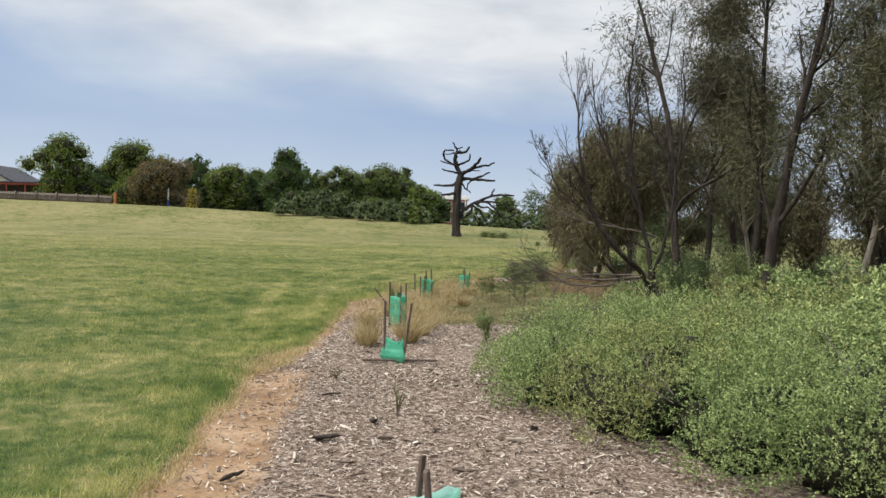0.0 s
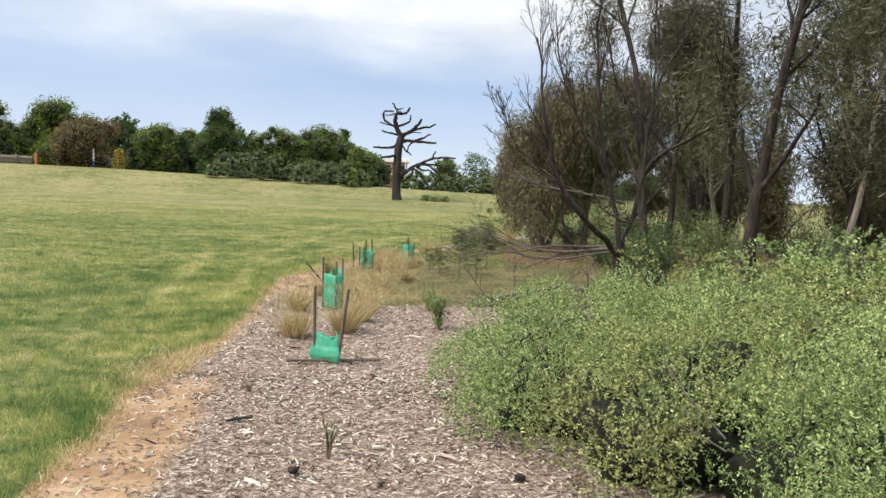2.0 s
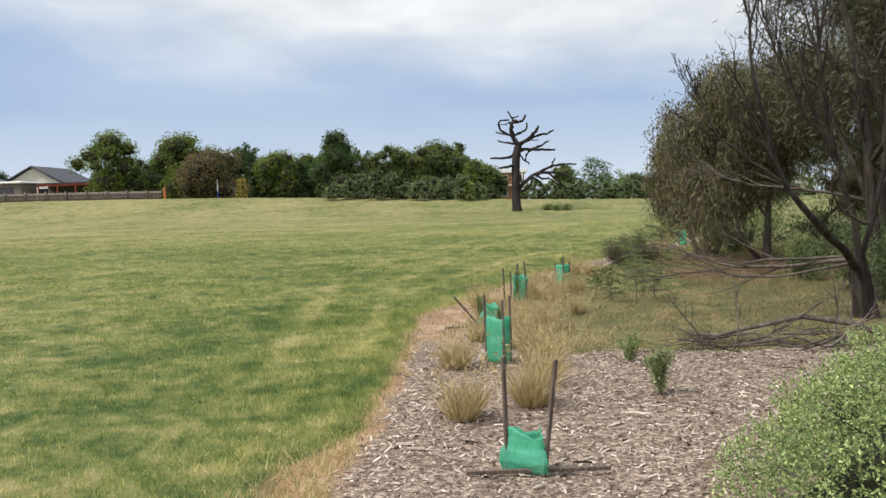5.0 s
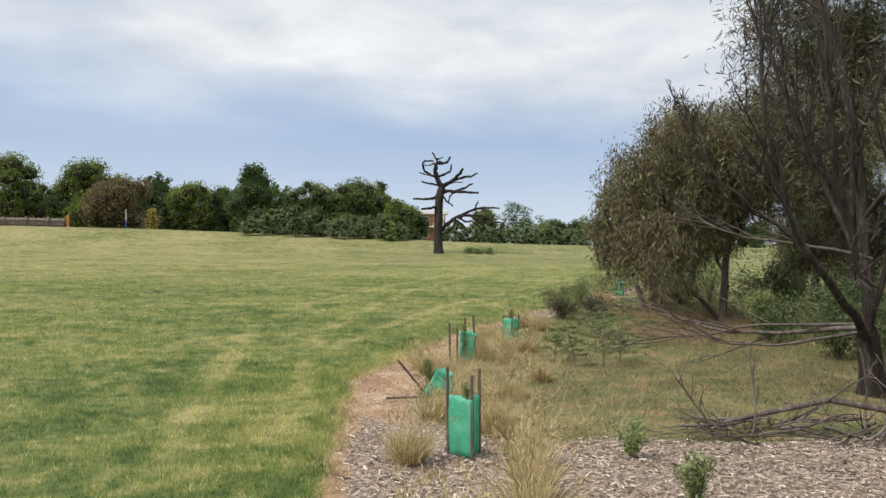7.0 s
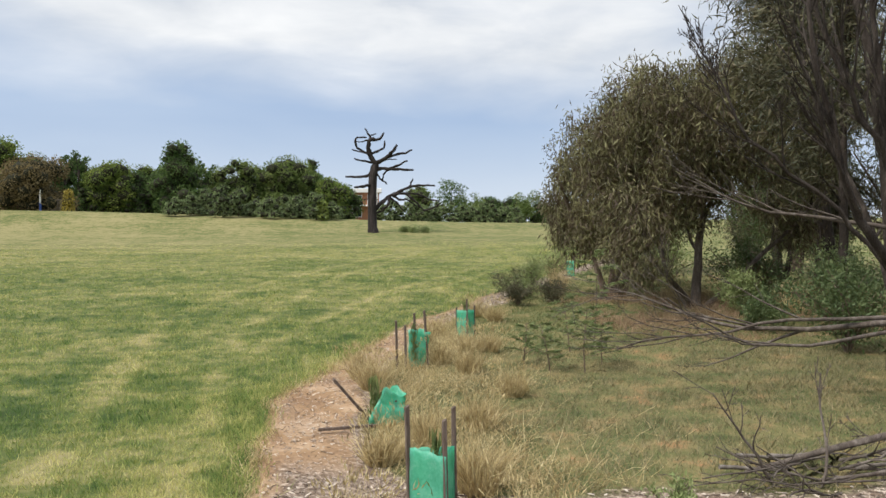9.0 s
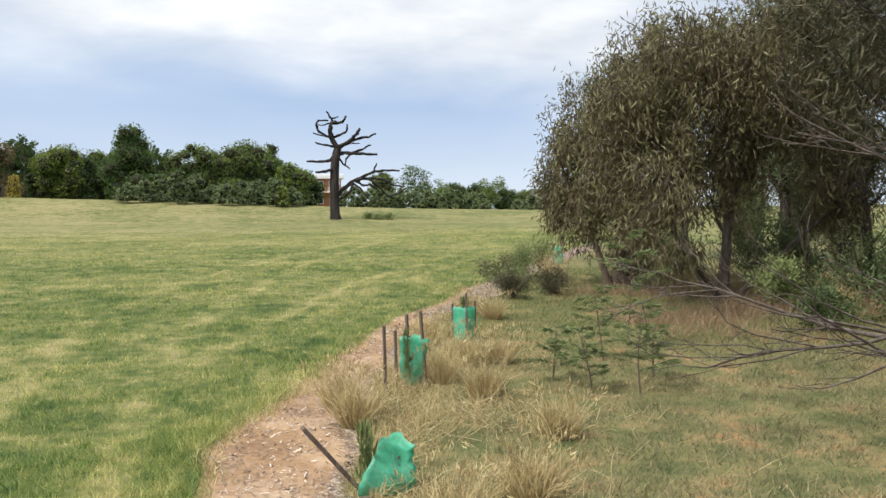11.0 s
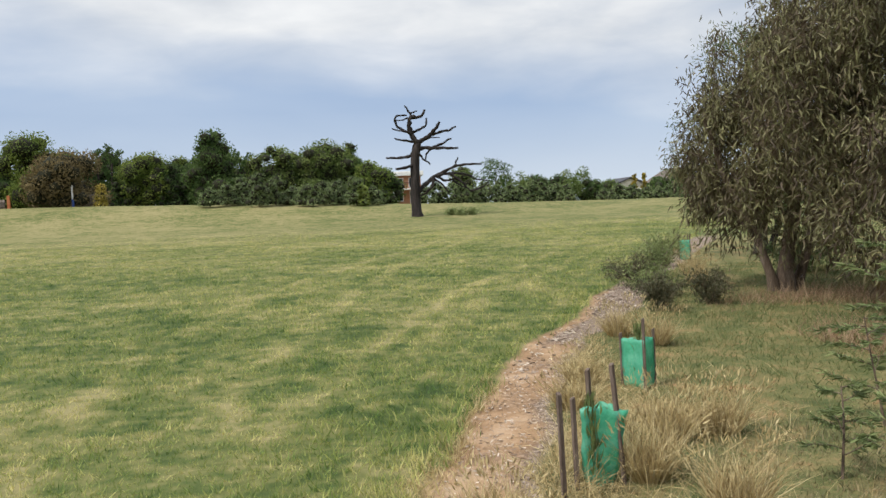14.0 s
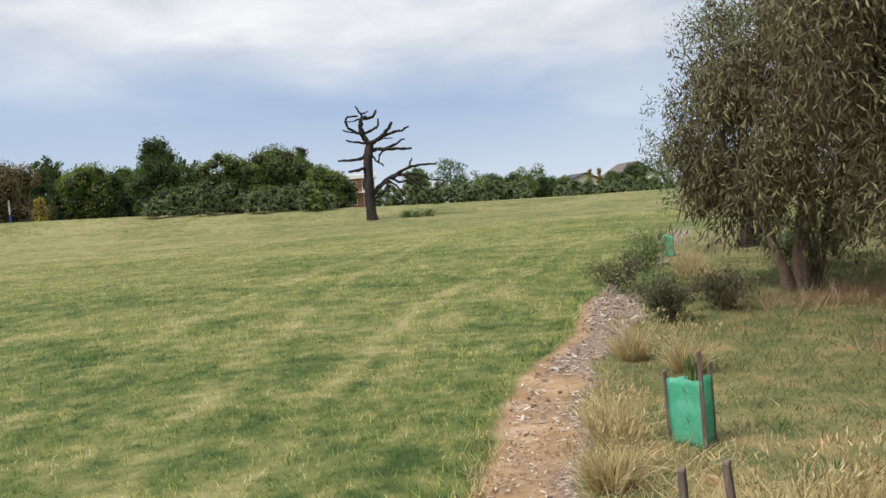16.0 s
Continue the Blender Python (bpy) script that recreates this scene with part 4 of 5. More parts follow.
def sapling(x, y, h, seed):
    rng = np.random.default_rng(seed)
    e = thing("wattle_sapling", x, y, "small planted wattle sapling with spreading ferny sprays", "sapling", "wattle saplings")
    line = bend((0, 0, -0.02), (rng.normal(0, 0.08), rng.normal(0, 0.08), 1), h, 6, 0.05, 0, rng)
    V, F = tube(line, np.linspace(0.009, 0.003, 7), 6)
    sub("stem", V, F, M_BARKB, e)
    P, D = [], []
    for k in range(11):
        t = 0.28 + 0.70 * k / 10
        i = min(int(t * 6), 5)
        p = line[i] + (line[i + 1] - line[i]) * (t * 6 - i)
        a = k * 2.4 + rng.normal(0, 0.3)
        ln = h * 0.50 * (1.15 - 0.75 * t) * rng.uniform(0.8, 1.2)
        spray = bend(p, (math.cos(a), math.sin(a), 0.35), ln, 5, 0.08, -0.04, rng)
        V, F = tube(spray, np.linspace(0.004, 0.0015, 6), 4)
        sub("branch", V, F, M_BARKB, e)
        m = 60
        q = rng.uniform(0.15, 1.0, m)
        P.append(np.stack([np.interp(q * 5, np.arange(6), spray[:, c]) for c in range(3)], 1))
        along = np.array([math.cos(a), math.sin(a), 0.0])
        side = np.array([-math.sin(a), math.cos(a), 0.0])
        D.append(along * 0.7 + side * rng.choice([-1.0, 1.0], (m, 1)) + rng.normal(0, 0.25, (m, 3)))
    P, D = np.concatenate(P), np.concatenate(D)
    ll = 0.075 * rng.uniform(0.6, 1.25, len(P)) * (0.6 + 0.5 * h)
    V, F = leaves(P, D, ll, ll * 0.15, rng)
    sub("foliage", V, F, M_SAPLING, e)


for i, (x, y, h) in enumerate(((1.37, 17.4, 0.74), (1.02, 17.55, 0.56), (0.82, 18.0, 0.5), (1.62, 18.9, 0.72), (2.15, 19.6, 1.2), (1.75, 18.0, 0.5))):
    sapling(x, y, h, 260 + i)
wild_shrub(0.55, 11.5, 0.17, 0.42, 270, M_SAGE, "small upright green shrub in the mulch", 0.035, 0.012, 0.8, 1100, "small_shrub", "small shrubs")
wild_shrub(0.52, 12.9, 0.18, 0.30, 271, M_SAGE, "small round green shrub at the edge of the mulch", 0.035, 0.012, 0.8, 1000, "small_shrub", "small shrubs")
wild_shrub(-0.45, 6.75, 0.10, 0.30, 272, M_SAGE, "thin green seedling in the mulch", 0.03, 0.006, 1.2, 90, "seedling", "", 4)
wild_shrub(-1.15, 8.4, 0.10, 0.10, 273, M_WEED, "tiny weed in the mulch", 0.03, 0.008, 0.9, 60, "seedling", "", 5)

# ---- grass tussocks ----


def tussock(x, y, h, seed, mat=None):
    rng = np.random.default_rng(seed)
    e = thing("grass_tussock", x, y, "dry straw-coloured tussock grass beside the path", "grass tussock", "grass tussocks")
    n = 520
    h = h * (0.8 if y < 14 else 0.68)
    a, q = rng.random(n) * 6.28, rng.random(n) ** 0.6
    P = np.stack([np.cos(a) * q * 0.10, np.sin(a) * q * 0.10, np.full(n, -0.01)], 1)
    D = np.stack([np.cos(a) * q * 0.6, np.sin(a) * q * 0.6, np.ones(n)], 1) + rng.normal(0, 0.12, (n, 3))
    V, F = leaves(P, D, h * rng.uniform(0.5, 1.15, n), np.full(n, 0.006), rng, BLADE_T, BLADE_F)
    tagged(sub("tuft", V, F, mat or M_STRAW, e), kind="stuff")
    m = 26
    k = rng.integers(0, n, m)
    tip = P[k] + unit(D[k]) * (h * rng.uniform(0.9, 1.25, m))[:, None]
    V, F = leaves(np.repeat(tip, 6, 0) + rng.normal(0, 0.02, (m * 6, 3)), np.repeat(D[k], 6, 0) + rng.normal(0, 0.4, (m * 6, 3)), np.full(m * 6, 0.05), np.full(m * 6, 0.008), rng)
    tagged(sub("seed_plume", V, F, M_STRAW, e, "pale dry seed heads"), kind="stuff")


for i, (x, y, h) in enumerate(((-1.05, 10.8, .48), (-1.2, 12.8, .42), (-.52, 11.2, .52), (-.38, 12.0, .45), (-.98, 14.4, .4), (-.30, 12.7, .42), (-.42, 13.7, .5), (-1.05, 17.6, .45), (1.05, 22.9, .55), (.10, 20.6, .42), (-.16, 19.9, .38),
                              (.14, 17.7, .5), (-.11, 18.3, .5), (-.95, 16.95, .5), (-.15, 15.2, .45), (.35, 16.3, .42), (-.6, 14.9, .42), (.6, 19.0, .45), (.25, 18.9, .5), (1.25, 22.2, .5), (3.6, 27.2, .7), (4.0, 28.4, .8), (5.2, 24.0, .6), (6.0, 24.2, .7), (6.4, 22.0, .6), (5.5, 25.0, .6))):
    tussock(x, y, h, 400 + i)

# ---- tree guards ----


def stake(parent, p, q, w=0.024):
    """A sawn stake from p to q, its top chamfered."""
    p, q = Vector(p), Vector(q)
    rot = (q - p).to_track_quat("Z", "Y").to_matrix().to_4x4()
    L = (q - p).length
    bm = box(w, w, L, bevel=0.003)
    for v in bm.verts:
        if v.co.z > L * 0.98:
            v.co.z -= 0.012 * (v.co.x / w + 0.5)
    bmesh.ops.transform(bm, matrix=Matrix.Translation(p) @ rot, verts=bm.verts)
    return part("stake", bm, M_STAKE, parent, "weathered brown hardwood stake")


def sleeve(parent, corners, h, rng, sag=0.0, lean=(0, 0), flare=1.0, film=None):
    """A film sleeve stretched round stakes: a soft prism with folds, open at the top."""
    c = np.array(corners, float)
    ring = []
    for i in range(len(c)):
        a, b = c[i], c[(i + 1) % len(c)]
        for t in np.linspace(0, 1, 9)[:-1]:
            p = a + (b - a) * t
            inward = (c.mean(0) - p) * 0.16 * math.sin(math.pi * t)
            ring.append(p + inward)
    ring = np.array(ring)
    n, rows, ph = len(ring), 12, rng.random() * 6
    V = []
    for k in range(rows):
        t = k / (rows - 1)
        s = 1 + (flare - 1) * (1 - t)
        ang = np.arange(n) / n * 2 * np.pi
        out_ = unit(ring - c.mean(0))
        puff = sag * 0.035 * math.sin(math.pi * min(1, t * 1.3 + 0.1)) + 0.006 * sag * np.sin(k * 2.4 + 2 * np.sin(ang + ph)) + 0.004 * np.sin(5 * ang + 3 * t + ph)
        xy = c.mean(0) + (ring - c.mean(0)) * s + out_ * puff[:, None] + np.array(lean) * t
        z = h * t + sag * 0.030 * t * np.sin(2 * ang + ph) + 0.006 * np.sin(7 * ang) * t + rng.normal(0, 0.002, n) * (k > 0)
        V.append(np.column_stack([xy, z]))
    V = np.concatenate(V)
    i, j = np.meshgrid(np.arange(rows - 1), np.arange(n), indexing="ij")
    k = (j + 1) % n
    F = np.stack([i * n + j, i * n + k, (i + 1) * n + k, (i + 1) * n + j], -1).reshape(-1, 4)
    ob = sub("sleeve", V, F, film or M_SLEEVE, parent, "green film sleeve coloured pale, as if washed out by light" if film else "green plastic film sleeve", True)
    s = ob.modifiers.new("thickness", "SOLIDIFY")
    s.thickness = 0.0025
    return ob


def guard(x, y, rot, stakes, sleeve_h, label, sag=0.0, lean=(0, 0), flare=1.0, plant=0.0, seed=0, film=None):
    rng = np.random.default_rng(600 + seed)
    e = thing("tree_guard", x, y, label, "tree guard", "tree guards", rot=rot)
    for p, q in stakes:
        stake(e, p, q)
    sleeve(e, [(p[0], p[1]) for p, q in stakes[:3]], sleeve_h, rng, sag, lean, flare, film)
    if plant:
        P = np.array([0, 0, 0.05]) + rng.normal(0, 1, (160, 3)) * np.array([0.02, 0.02, 0])
        P[:, 2] += rng.uniform(0, plant, 160)
        V, F = leaves(P, rng.normal(0, 0.2, (160, 3)) + np.array([0, 0, 1.0]), np.full(160, 0.09), np.full(160, 0.008), rng)
        sub("young_plant", V, F, M_SAGE, e, "green young plant inside the sleeve")


TRI = ((-0.13, 0.07), (0.02, -0.13), (0.12, 0.06))


def upright(h1, h2, h3, tilt=0.03):
    hs = (h1, h2, h3)
    return [((a, b, -0.03), (a * (1 + tilt), b + tilt, h)) for (a, b), h in zip(TRI, hs)]


guard(-0.18, 3.42, 0, [((-0.07, 0.03, -0.03), (-0.015, 0.06, 0.60)), ((0.06, -0.08, -0.03), (0.0, -0.04, 0.57)), ((0.15, 0.12, -0.03), (0.15, 0.14, 0.42))], 0.44, "green film tree guard, coloured pale as if washed out by light, with two crossed stakes in the mulch", 0.4, seed=1, film=M_LIT_FILM)
guard(-0.63, 9.58, 0, [((-0.115, 0.04, -0.03), (-0.12, 0.05, 0.70)), ((0.10, -0.06, -0.03), (0.19, -0.02, 0.68)), ((0.10, 0.14, -0.03), (0.10, 0.14, 0.16)), ((-0.36, -0.05, 0.015), (0.50, -0.02, 0.025))], 0.24, "slumped green tree guard with two stakes and a fallen stake", 1.0, flare=1.1, seed=2)
guard(-0.75, 13.02, 8, upright(0.68, 0.64, 0.66), 0.45, "upright green plastic tree guard on three stakes in dry grass", 0.15, plant=0.45, seed=3)
guard(-0.98, 15.5, 0, [((-0.02, -0.04, 0.02), (-0.34, -0.12, 0.42)), ((0.17, 0.0, -0.03), (0.17, 0.02, 0.2)), ((0.04, 0.16, -0.03), (0.02, 0.18, 0.26)), ((-0.46, -0.16, 0.02), (0.02, -0.14, 0.03))], 0.27, "collapsed green tree guard with a leaning stake at the path", 1.3, (0.09, 0.02), 1.3, 0.30, seed=4)
guard(-0.42, 18.25, 15, [((-0.10, 0.0, -0.03), (-0.10, 0.02, 0.50)), ((0.16, -0.05, -0.03), (0.13, 0.0, 0.66)), ((0.06, 0.10, -0.03), (0.05, 0.12, 0.62)), ((-0.26, -0.16, -0.03), (-0.27, -0.16, 0.58))], 0.42, "torn green tree guard on dark stakes in dry grass", 0.6, (0.03, 0), 0.5, 0.4, seed=5)
guard(0.50, 20.35, -10, upright(0.42, 0.56, 0.45), 0.38, "upright green plastic tree guard in weedy grass", 0.15, plant=0.4, seed=6)
guard(5.6, 33.0, 20, upright(0.6, 0.6, 0.6), 0.45, "green plastic tree guard far along the path", 0.15, seed=7)

# ---- fallen branches and bark ----


def branch_pile():
    rng = np.random.default_rng(70)
    e = thing("branch_pile", 2.05, 13.5, "pile of dead grey-brown branches at the edge of the mulch", "branches")
    for i in range(26):
        a = rng.normal(0.0, 0.55) + (math.pi if rng.random() < 0.5 else 0)
        p = np.array([rng.uniform(-0.7, 0.8), rng.uniform(-0.35, 0.35), rng.uniform(0.02, 0.14)])
        ln = rng.uniform(0.5, 1.6)
        d = np.array([math.cos(a), math.sin(a) * 0.7, rng.uniform(-0.05, 0.22)])
        if i > 21:
            p, d, ln = np.array([rng.uniform(-0.9, 1.2), rng.uniform(-0.1, 0.4), 0.25]), np.array([rng.normal(0, 0.5), 0.1, 0.9]), 0.9
        out = []
        fork(bend(p - d * ln * 0.5, d, ln, 7, 0.13, 0.0, rng), rng.uniform(0.008, 0.020), 0.004, 1, [(0,) * 6, (6, 0.2, 0.35, 0.7, 0.12, 0.03), (2, 0.3, 0.4, 0.7, 0.12, 0.0)], rng, out, [], 6)
        V, F = join(out)
        V[:, 2] = np.maximum(V[:, 2], 0.006)
        sub("dead_branch", V, F, M_GREYWOOD if i % 4 == 0 else M_GREYBROWN, e, shade=True)
    arc = np.array([(1.35, -0.1, 0.02), (0.9, 0.0, 0.22), (0.4, 0.1, 0.30), (-0.2, 0.12, 0.18), (-0.75, 0.15, 0.05)])
    V, F = tube(arc, [0.034, 0.03, 0.028, 0.022, 0.012], 7, rng, 0.15)
    sub("dead_branch", V, F, M_GREYBROWN, e, shade=True)


branch_pile()


def bark_piece(x, y, L, w, rot, seed, mat, label, name="bark_piece"):
    rng = np.random.default_rng(seed)
    e = thing(name, x, y, label, "wood", "loose wood", rot=rot)
    line = bend((-L / 2, 0, w * 0.42), (1, 0, 0), L, 6, 0.09, 0.0, rng)
    line[:, 2] = w * 0.42 + np.abs(rng.normal(0, 0.008, 7))
    V, F = tube(line, w * np.array([0.25, 0.5, 0.55, 0.45, 0.5, 0.35, 0.12]), 7, rng, 0.5)
    V[:, 2] = 0.004 + V[:, 2] * 0.6
    sub("wood", V, F, mat, e)


for i, (x, y, L, w, rot) in enumerate(((-.92, 6.0, .22, .05, 20), (-.62, 6.5, .10, .05, 70), (-.5, 6.05, .12, .04, 10), (.45, 6.0, .16, .03, -10), (.62, 6.35, .06, .05, 0), (-1.1, 7.6, .2, .03, 40), (.05, 5.2, .18, .03, -30), (.25, 10.8, .2, .03, 5), (-1.35, 5.0, .25, .03, 60), (-.2, 8.8, .14, .03, 130), (.7, 13.3, .3, .03, 10), (-1.3, 11.6, .2, .03, 80))):
    bark_piece(x, y, L, w, rot, 700 + i, (M_BARK, M_BARK, M_BARKB, M_PALE)[i % 4], "dark piece of bark on the wood chips" if i % 4 < 3 else "pale splintered stick on the wood chips")

# ---- the dead tree in the field ----


def dead_tree(x, y):
    rng = np.random.default_rng(80)
    e = thing("dead_stag_tree", x, y, "tall bare dead tree with sawn crooked limbs in the field", "dead tree")
    V, F = tube([(0, 0, -0.1), (-0.08, 0, 0.5), (-0.12, 0, 2.4), (-0.05, 0.02, 4.4), (0.02, 0.05, 5.6), (0.22, 0.05, 6.5), (0.36, 0.05, 7.0)], [0.58, 0.45, 0.41, 0.39, 0.39, 0.38, 0.26], 14, rng, 0.16)
    sub("trunk", V, F, M_STAG, e, shade=True)

    def limb(r, *line):
        """A crooked limb through places (x, z) in the plane across the view, wandering in depth."""
        a = np.array(line, float)
        n = 4 * (len(a) - 1) + 1
        t, k = np.linspace(0, 1, n), np.linspace(0, 1, len(a))
        pts = np.stack([np.interp(t, k, a[:, 0]), np.cumsum(rng.normal(0, 0.09, n)), np.interp(t, k, a[:, 1])], 1)
        pts[1:-1] = (pts[:-2] + 2 * pts[1:-1] + pts[2:]) / 4
        pts[1:] += rng.normal(0, 0.025, (n - 1, 3))
        pts[:, 1] -= pts[0, 1]
        V, F = tube(pts, np.linspace(r, r * 0.55, n) * (1 + 0.14 * np.sin(np.arange(n) * 2.1)), 8, rng, 0.2)
        sub("limb", V, F, M_STAG, e, shade=True)

    # the leader above the fork and its curled arms
    limb(0.26, (0.33, 6.8), (-0.15, 7.4), (-0.45, 8.3), (-0.35, 9.1), (0.1, 9.3))
    limb(0.17, (-0.2, 9.2), (0.25, 9.15), (0.85, 9.35), (1.1, 9.9))
    limb(0.11, (-0.15, 9.3), (-0.45, 9.8), (-0.8, 10.35))
    limb(0.08, (-0.25, 9.6), (0.1, 9.7), (0.4, 9.8))
    limb(0.13, (-0.25, 7.7), (-0.95, 8.0), (-1.6, 8.5), (-1.8, 9.1), (-1.55, 9.4), (-0.6, 9.35))
    limb(0.08, (-0.5, 9.15), (-1.0, 9.0), (-1.65, 9.0))
    limb(0.10, (-0.3, 7.75), (-1.15, 7.95), (-2.1, 8.15))
    limb(0.14, (-0.25, 7.8), (0.45, 8.05), (1.1, 8.35), (1.2, 9.05))
    limb(0.12, (0.0, 6.95), (-1.0, 7.1), (-1.85, 7.3))
    # the right-hand fork and the level limbs
    limb(0.22, (0.4, 6.9), (1.3, 7.4), (1.95, 8.0), (2.4, 8.65))
    limb(0.14, (1.5, 7.5), (2.6, 7.8), (3.2, 7.85), (3.9, 8.2))
    limb(0.07, (1.1, 7.2), (1.8, 7.3), (2.4, 7.2))
    limb(0.19, (0.3, 6.3), (1.5, 6.3), (2.7, 6.2), (3.95, 6.15))
    limb(0.14, (1.6, 6.3), (2.4, 6.6), (3.4, 7.1))
    limb(0.10, (1.5, 6.25), (1.05, 5.75), (1.0, 5.25))
    limb(0.10, (0.3, 5.9), (0.85, 5.2), (1.4, 4.8))
    limb(0.17, (-0.1, 5.9), (-0.7, 5.55), (-1.7, 5.5), (-2.7, 5.6))
    limb(0.17, (-0.2, 4.75), (-1.1, 4.55), (-1.9, 4.5))
    # the great low limb, broken over towards the grass
    limb(0.24, (0.15, 2.3), (0.9, 3.0), (1.7, 3.6), (2.6, 4.05))
    limb(0.15, (2.5, 4.0), (3.6, 4.5), (4.7, 4.65), (6.1, 4.6))
    limb(0.10, (3.6, 4.45), (3.8, 5.0), (4.0, 5.35))
    limb(0.15, (2.0, 3.7), (3.1, 3.95), (4.2, 3.0), (5.0, 2.15))
    limb(0.11, (5.0, 2.15), (5.8, 2.3), (6.8, 2.9))
    limb(0.11, (3.0, 3.9), (4.5, 3.8), (5.4, 3.3), (6.7, 3.0))
    limb(0.16, (1.6, 3.55), (1.5, 2.7), (0.8, 2.1), (0.25, 1.95))
    limb(0.12, (1.9, 3.6), (2.7, 3.2), (3.4, 3.3), (4.3, 2.6))
    limb(0.10, (1.7, 3.4), (2.4, 2.9), (3.0, 2.1))


DEAD = (1.9, 91.7)
dead_tree(*DEAD)
for i, (dx, dy, r) in enumerate(((4.0, -0.6, 0.9), (5.0, -0.4, 1.0), (3.2, 0.2, 0.8))):
    wild_shrub(DEAD[0] + dx, DEAD[1] + dy, r, 0.45, 820 + i, M_SAGE, "low rank green growth by the dead tree", 0.25, 0.06, 0.8, 700, "rank_grass_clump", "rank growth", 10)

# ---- far trees ----
FAR = {
    "olive": leaf_mat("far_olive_leaves", [(0.04763, 0.0726, 0.02403), (0.09525, 0.1373, 0.04002), (0.1589, 0.2016, 0.06003), (0.2541, 0.2742, 0.08015)], 0.35, 0.2, 0.7, 0.08, 0.36),
    "dark": leaf_mat("far_dark_leaves", [(0.02697, 0.05376, 0.02012), (0.05742, 0.09856, 0.03159), (0.1014, 0.1523, 0.0459), (0.152, 0.1971, 0.05751)], 0.35, 0.2, 0.7, 0.08, 0.36),
    "fresh": leaf_mat("far_fresh_leaves", [(0.05152, 0.08505, 0.0205), (0.1103, 0.1568, 0.03413), (0.1764, 0.2222, 0.05112), (0.2646, 0.2876, 0.06813)], 0.35, 0.25, 0.7, 0.08, 0.36),
    "brown": leaf_mat("far_bronze_leaves", [(0.06875, 0.0552, 0.0286), (0.1313, 0.1035, 0.0506), (0.1875, 0.1437, 0.0682), (0.2375, 0.1782, 0.0858)], 0.35, 0.2, 0.7, 0.08, 0.36),
    "grey": leaf_mat("far_grey_shrub_leaves", [(0.0645, 0.09425, 0.0435), (0.12, 0.1625, 0.0705), (0.195, 0.2405, 0.105), (0.285, 0.325, 0.147)], 0.4, 0.2, 0.7, 0.08, 0.36),
    "lime": leaf_mat("far_lime_leaves", [(0.10, 0.14, 0.025), (0.18, 0.23, 0.045), (0.27, 0.31, 0.07)], 0.4, 0.3, 0.6),
    "gold": leaf_mat("far_golden_leaves", [(0.20, 0.16, 0.03), (0.34, 0.27, 0.05), (0.46, 0.37, 0.075)], 0.4, 0.3, 0.6),
}
WORDS = {"olive": "olive-green", "dark": "dark green", "fresh": "fresh green", "brown": "bronze-brown", "grey": "grey-green", "lime": "lime-green", "gold": "golden-yellow"}


_b = bmesh.new()
bmesh.ops.create_icosphere(_b, subdivisions=1, radius=1.0)
CORE_T, CORE_F = np.array([v.co[:] for v in _b.verts]), np.array([[v.index for v in f.verts] for f in _b.faces])
_b.free()


